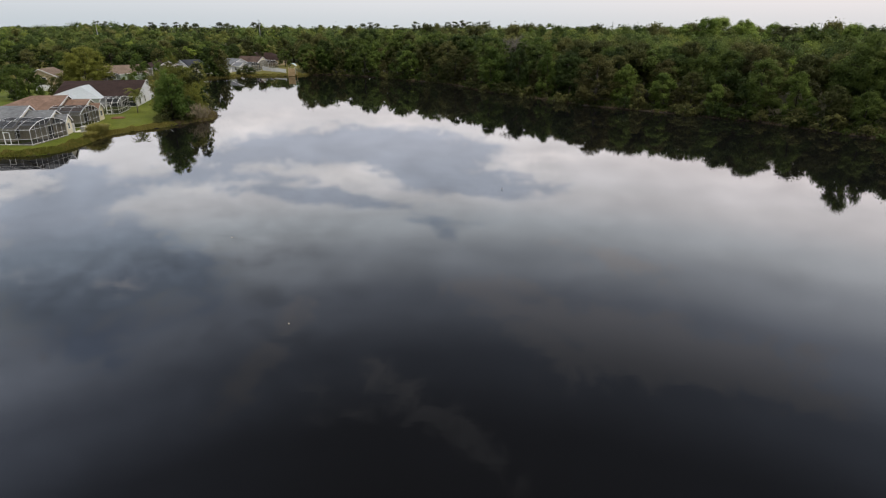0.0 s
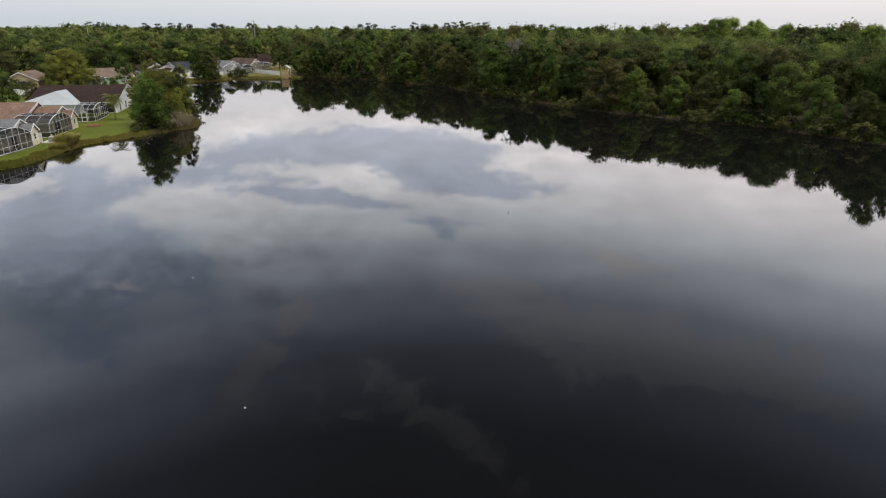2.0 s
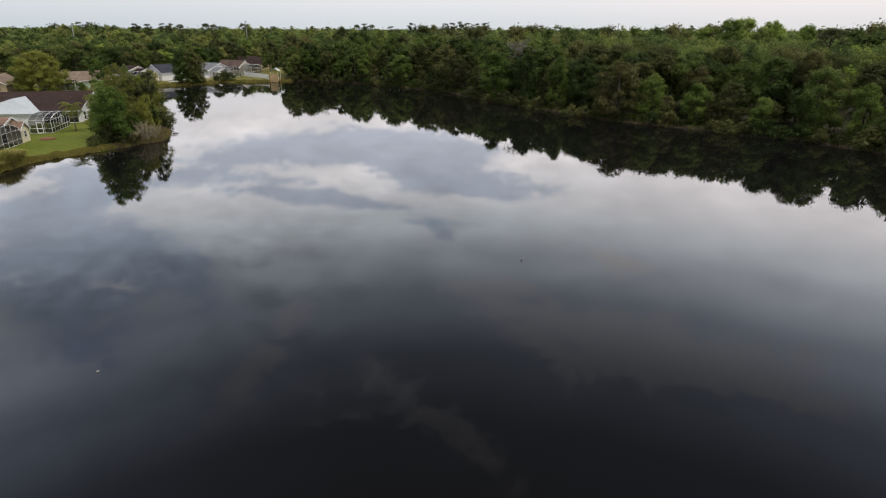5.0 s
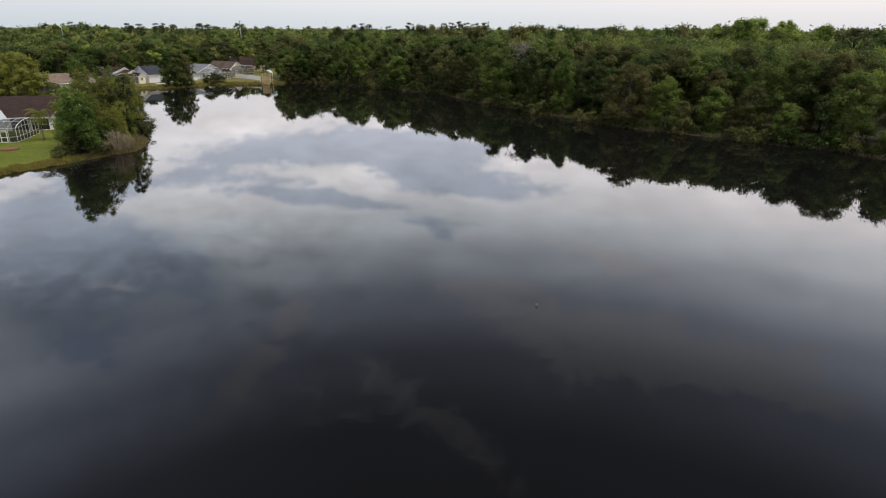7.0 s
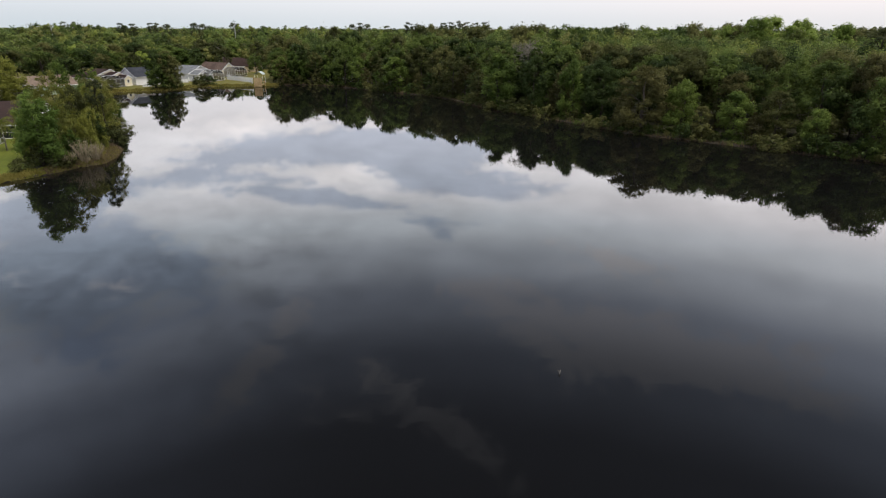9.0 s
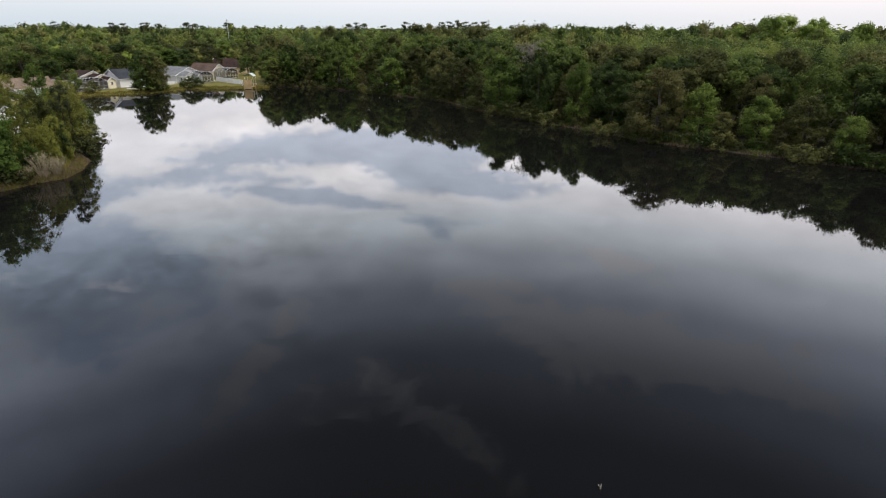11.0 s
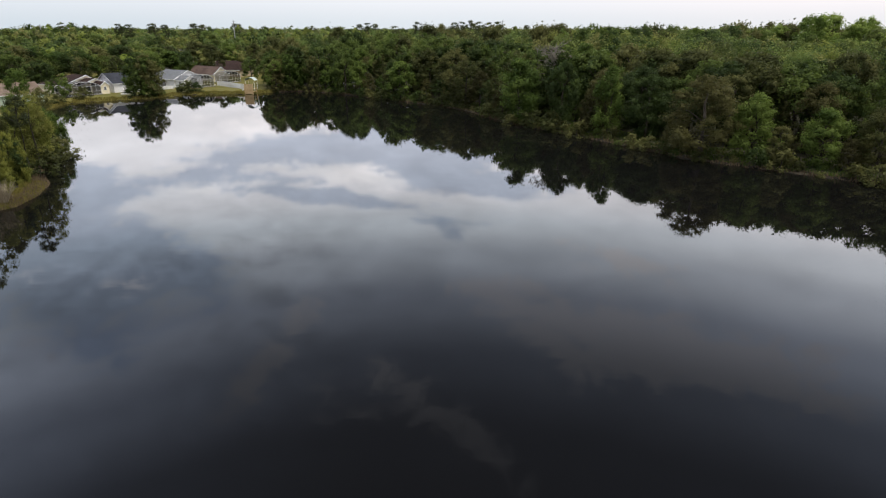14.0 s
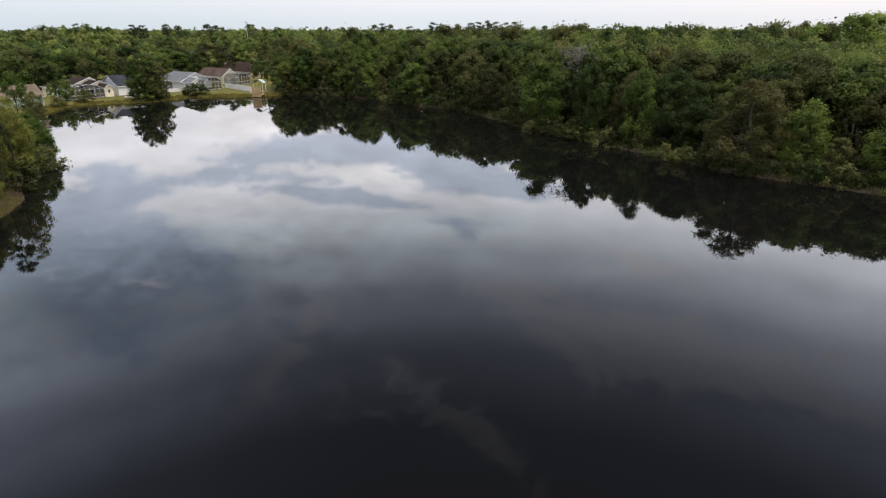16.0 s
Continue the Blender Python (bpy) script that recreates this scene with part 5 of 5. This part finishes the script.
def twigs(name, x, y, height, spread, count, mat, label, category, seed):
    """Bare branching stems fanning up from one foot."""
    r = np.random.default_rng(seed)
    t = thing(name, site(x, y, float(land_height(x, y)) - 0.1, 0), label, category)
    for k in range(count):
        bm = bmesh.new()
        a, lean, h = r.uniform(0, 6.283), r.uniform(0.1, 1.0) * spread, height * r.uniform(0.6, 1.05)
        c, s = math.cos(a), math.sin(a)
        foot = (c * 0.15 * spread, s * 0.15 * spread, 0)
        mid = (c * lean * 0.55, s * lean * 0.55, h * 0.6)
        tip = (c * lean * 1.05, s * lean * 1.05, h)
        add_tube(bm, [foot, mid, tip], [0.03, 0.022, 0.008], 4)
        for j in range(2):
            f = r.uniform(0.4, 0.9)
            q = Vector(mid).lerp(Vector(tip), f)
            add_tube(bm, [q, q + Vector((r.uniform(-0.4, 0.4), r.uniform(-0.4, 0.4), r.uniform(0.2, 0.6)))], [0.016, 0.006], 3)
        part("stem", bm, mat, t)
    return t


for k, (x, y, h, w) in enumerate(((-53.0, 131.0, 3.6, 2.1), (-52.2, 132.6, 2.6, 1.8), (-54.6, 129.2, 2.0, 1.6))):
    twigs("dry_bush", x, y, h, w, 76, TWIG_TAN, "leafless pale grey-tan bush at the tip of the cape", "bush", 40 + k)

twigs("bare_shrub", -114.2, 162.7, 3.6, 2.2, 60, BARK_PALE, "leafless pale-branched shrub beside the dark oaks", "bush", 47)

r = np.random.default_rng(77)
snag = thing("dead_tree", site(23.7, 205, 0.5, 0), "bare grey dead tree hung with moss in the woods", "tree")
bm = bmesh.new()
add_tube(bm, [(0, 0, 0), (0.3, 0, 6), (0, 0.2, 11), (0.3, 0, 16.5)], [0.4, 0.32, 0.22, 0.05], 7)
for k in range(46):
    z, a = r.uniform(6.5, 15), r.uniform(0, 6.283)
    n = r.uniform(1.8, 5.5) * (1.25 - z / 24)
    m0 = Vector((0.1, 0.1, z))
    m1 = m0 + Vector((math.cos(a) * n * 0.6, math.sin(a) * n * 0.6, n * 0.35))
    m2 = m1 + Vector((math.cos(a) * n * 0.5, math.sin(a) * n * 0.5, r.uniform(-0.3, 0.9)))
    add_tube(bm, [m0, m1, m2], [0.11, 0.07, 0.02], 5)
    for j in range(3):
        b0 = m1.lerp(m2, r.random())
        add_tube(bm, [b0, b0 + Vector((r.uniform(-0.8, 0.8), r.uniform(-0.8, 0.8), r.uniform(-0.6, 0.9)))], [0.04, 0.012], 4)
part("trunk", bm, BARK_GREY, snag, smooth=True)
moss = [(r.uniform(-3.6, 3.6), r.uniform(-3.6, 3.6), r.uniform(7.5, 15), r.uniform(0.4, 0.9), 1.5) for k in range(60)]
link_mesh("moss", leaf_mesh("moss", clump_quads(r, moss, 60, 0.22, 0.3)), LEAF_MOSS, snag, "grey-brown hanging moss")


def blades(name, rng, line, offset, count, lo, hi, mat, label, width=0.05):
    """Upright grass or reed blades along a line, as one mesh."""
    pts = [Vector(p) for p in line]
    seg = [(b - a).length for a, b in zip(pts, pts[1:])]
    edges = np.cumsum([0] + seg)
    q = []
    for k in range(count):
        s = rng.uniform(0, edges[-1])
        i = min(len(seg) - 1, int(np.searchsorted(edges, s) - 1))
        i = max(i, 0)
        f = (s - edges[i]) / seg[i]
        d = (pts[i + 1] - pts[i]).normalized()
        p = pts[i].lerp(pts[i + 1], f) + Vector((-d.y, d.x)) * rng.uniform(*offset)
        q.append((p.x, p.y))
    q = np.array(q)
    z = land_height(q[:, 0], q[:, 1])
    clump = 0.6 + 0.8 * (0.5 + 0.5 * np.sin(q[:, 0] * 1.7 + 2 * np.sin(q[:, 1] * 0.9)))
    h = rng.uniform(lo, hi, len(q)) * clump
    a = rng.uniform(0, 6.283, len(q))
    foot = np.stack([q[:, 0], q[:, 1], np.maximum(z, -0.1) - 0.05], 1)
    side = np.stack([np.cos(a), np.sin(a), 0 * a], 1) * width * rng.uniform(0.6, 1.6, (len(q), 1))
    bend = np.stack([rng.normal(0, 0.3, len(q)), rng.normal(0, 0.3, len(q)), np.ones(len(q))], 1) * h[:, None]
    quads = np.stack([foot - side, foot + side, foot + bend + side * 0.3, foot + bend - side * 0.3], 1)
    return tagged(link_mesh(name, quads_mesh(name, quads), mat), label, "grass", kind="stuff")


def tall_grass(x, y, height, spread, count, label, seed):
    """A fountain of arching grass blades from one tuft."""
    r = np.random.default_rng(seed)
    t = thing("tall_grass", site(x, y, float(land_height(x, y)) - 0.05, 0), label, "grass")
    quads = []
    for k in range(count):
        a, h, out = r.uniform(0, 6.283), height * r.uniform(0.45, 1.05), spread * r.uniform(0.15, 1.0)
        d, side = np.array([math.cos(a), math.sin(a), 0]), np.array([-math.sin(a), math.cos(a), 0]) * r.uniform(0.03, 0.07)
        foot = d * spread * r.uniform(0, 0.5)
        line = [foot + d * out * u ** 1.7 + np.array([0, 0, h * (1.25 * u - 0.25 * u ** 3 * (1 + out / spread))]) for u in (0, 0.4, 0.75, 1.0)]
        for i, (p, q) in enumerate(zip(line, line[1:])):
            w0, w1 = (1, 1.1, 0.7, 0.1)[i], (1, 1.1, 0.7, 0.1)[i + 1]
            quads.append([p - side * w0, p + side * w0, q + side * w1, q - side * w1])
    link_mesh("blade_tuft", quads_mesh("blade_tuft", np.array(quads)), LEAF_TUFT, t)
    return t


for k, (x, y, h, w) in enumerate(((-63.4, 109.0, 2.5, 1.6), (-64.0, 111.2, 2.4, 1.7), (-63.2, 107.0, 1.5, 1.4), (-64.4, 113.6, 1.7, 1.5), (-65.4, 111.6, 1.7, 1.6))):
    tall_grass(x, y, h, w, 520, "tuft of tall arching olive-green grass on the bank", 60 + k)
g_rng = np.random.default_rng(9)
i0, i1 = SHORE.index((-77, 88)), SHORE.index((-54, 143))
blades("bank_grass", g_rng, SHORE[i0:i1 + 1], (-0.3, 2.4), 26000, 0.10, 0.42, LEAF_GRASS, "unmown yellow-green grass on the bank", 0.07)
blades("bank_reeds", g_rng, SHORE[SHORE.index((-55.2, 124.5)):SHORE.index((-62.3, 157)) + 1], (-0.4, 1.4), 4200, 0.2, 0.65, LEAF_DRY, "dry tan reeds at the waterline", 0.05)
j0, j1 = SHORE.index((-101, 211)), SHORE.index((-57, 267.5))
blades("far_bank_grass", g_rng, SHORE[j0:j1 + 1], (-0.3, 3.5), 12000, 0.15, 0.55, LEAF_GRASS, "rough green and tan grass on the far bank", 0.1)
blades("wood_bank_reeds", g_rng, WOODED, (-0.3, 0.9), 5200, 0.15, 0.6, LEAF_DRY, "pale dry grass and roots at the wooded waterline", 0.06)
blades("undergrowth", g_rng, WOODED, (0.5, 9.0), 18000, 0.2, 0.55, LEAF_OAK, "low leafy undergrowth below the shore trees", 0.13)
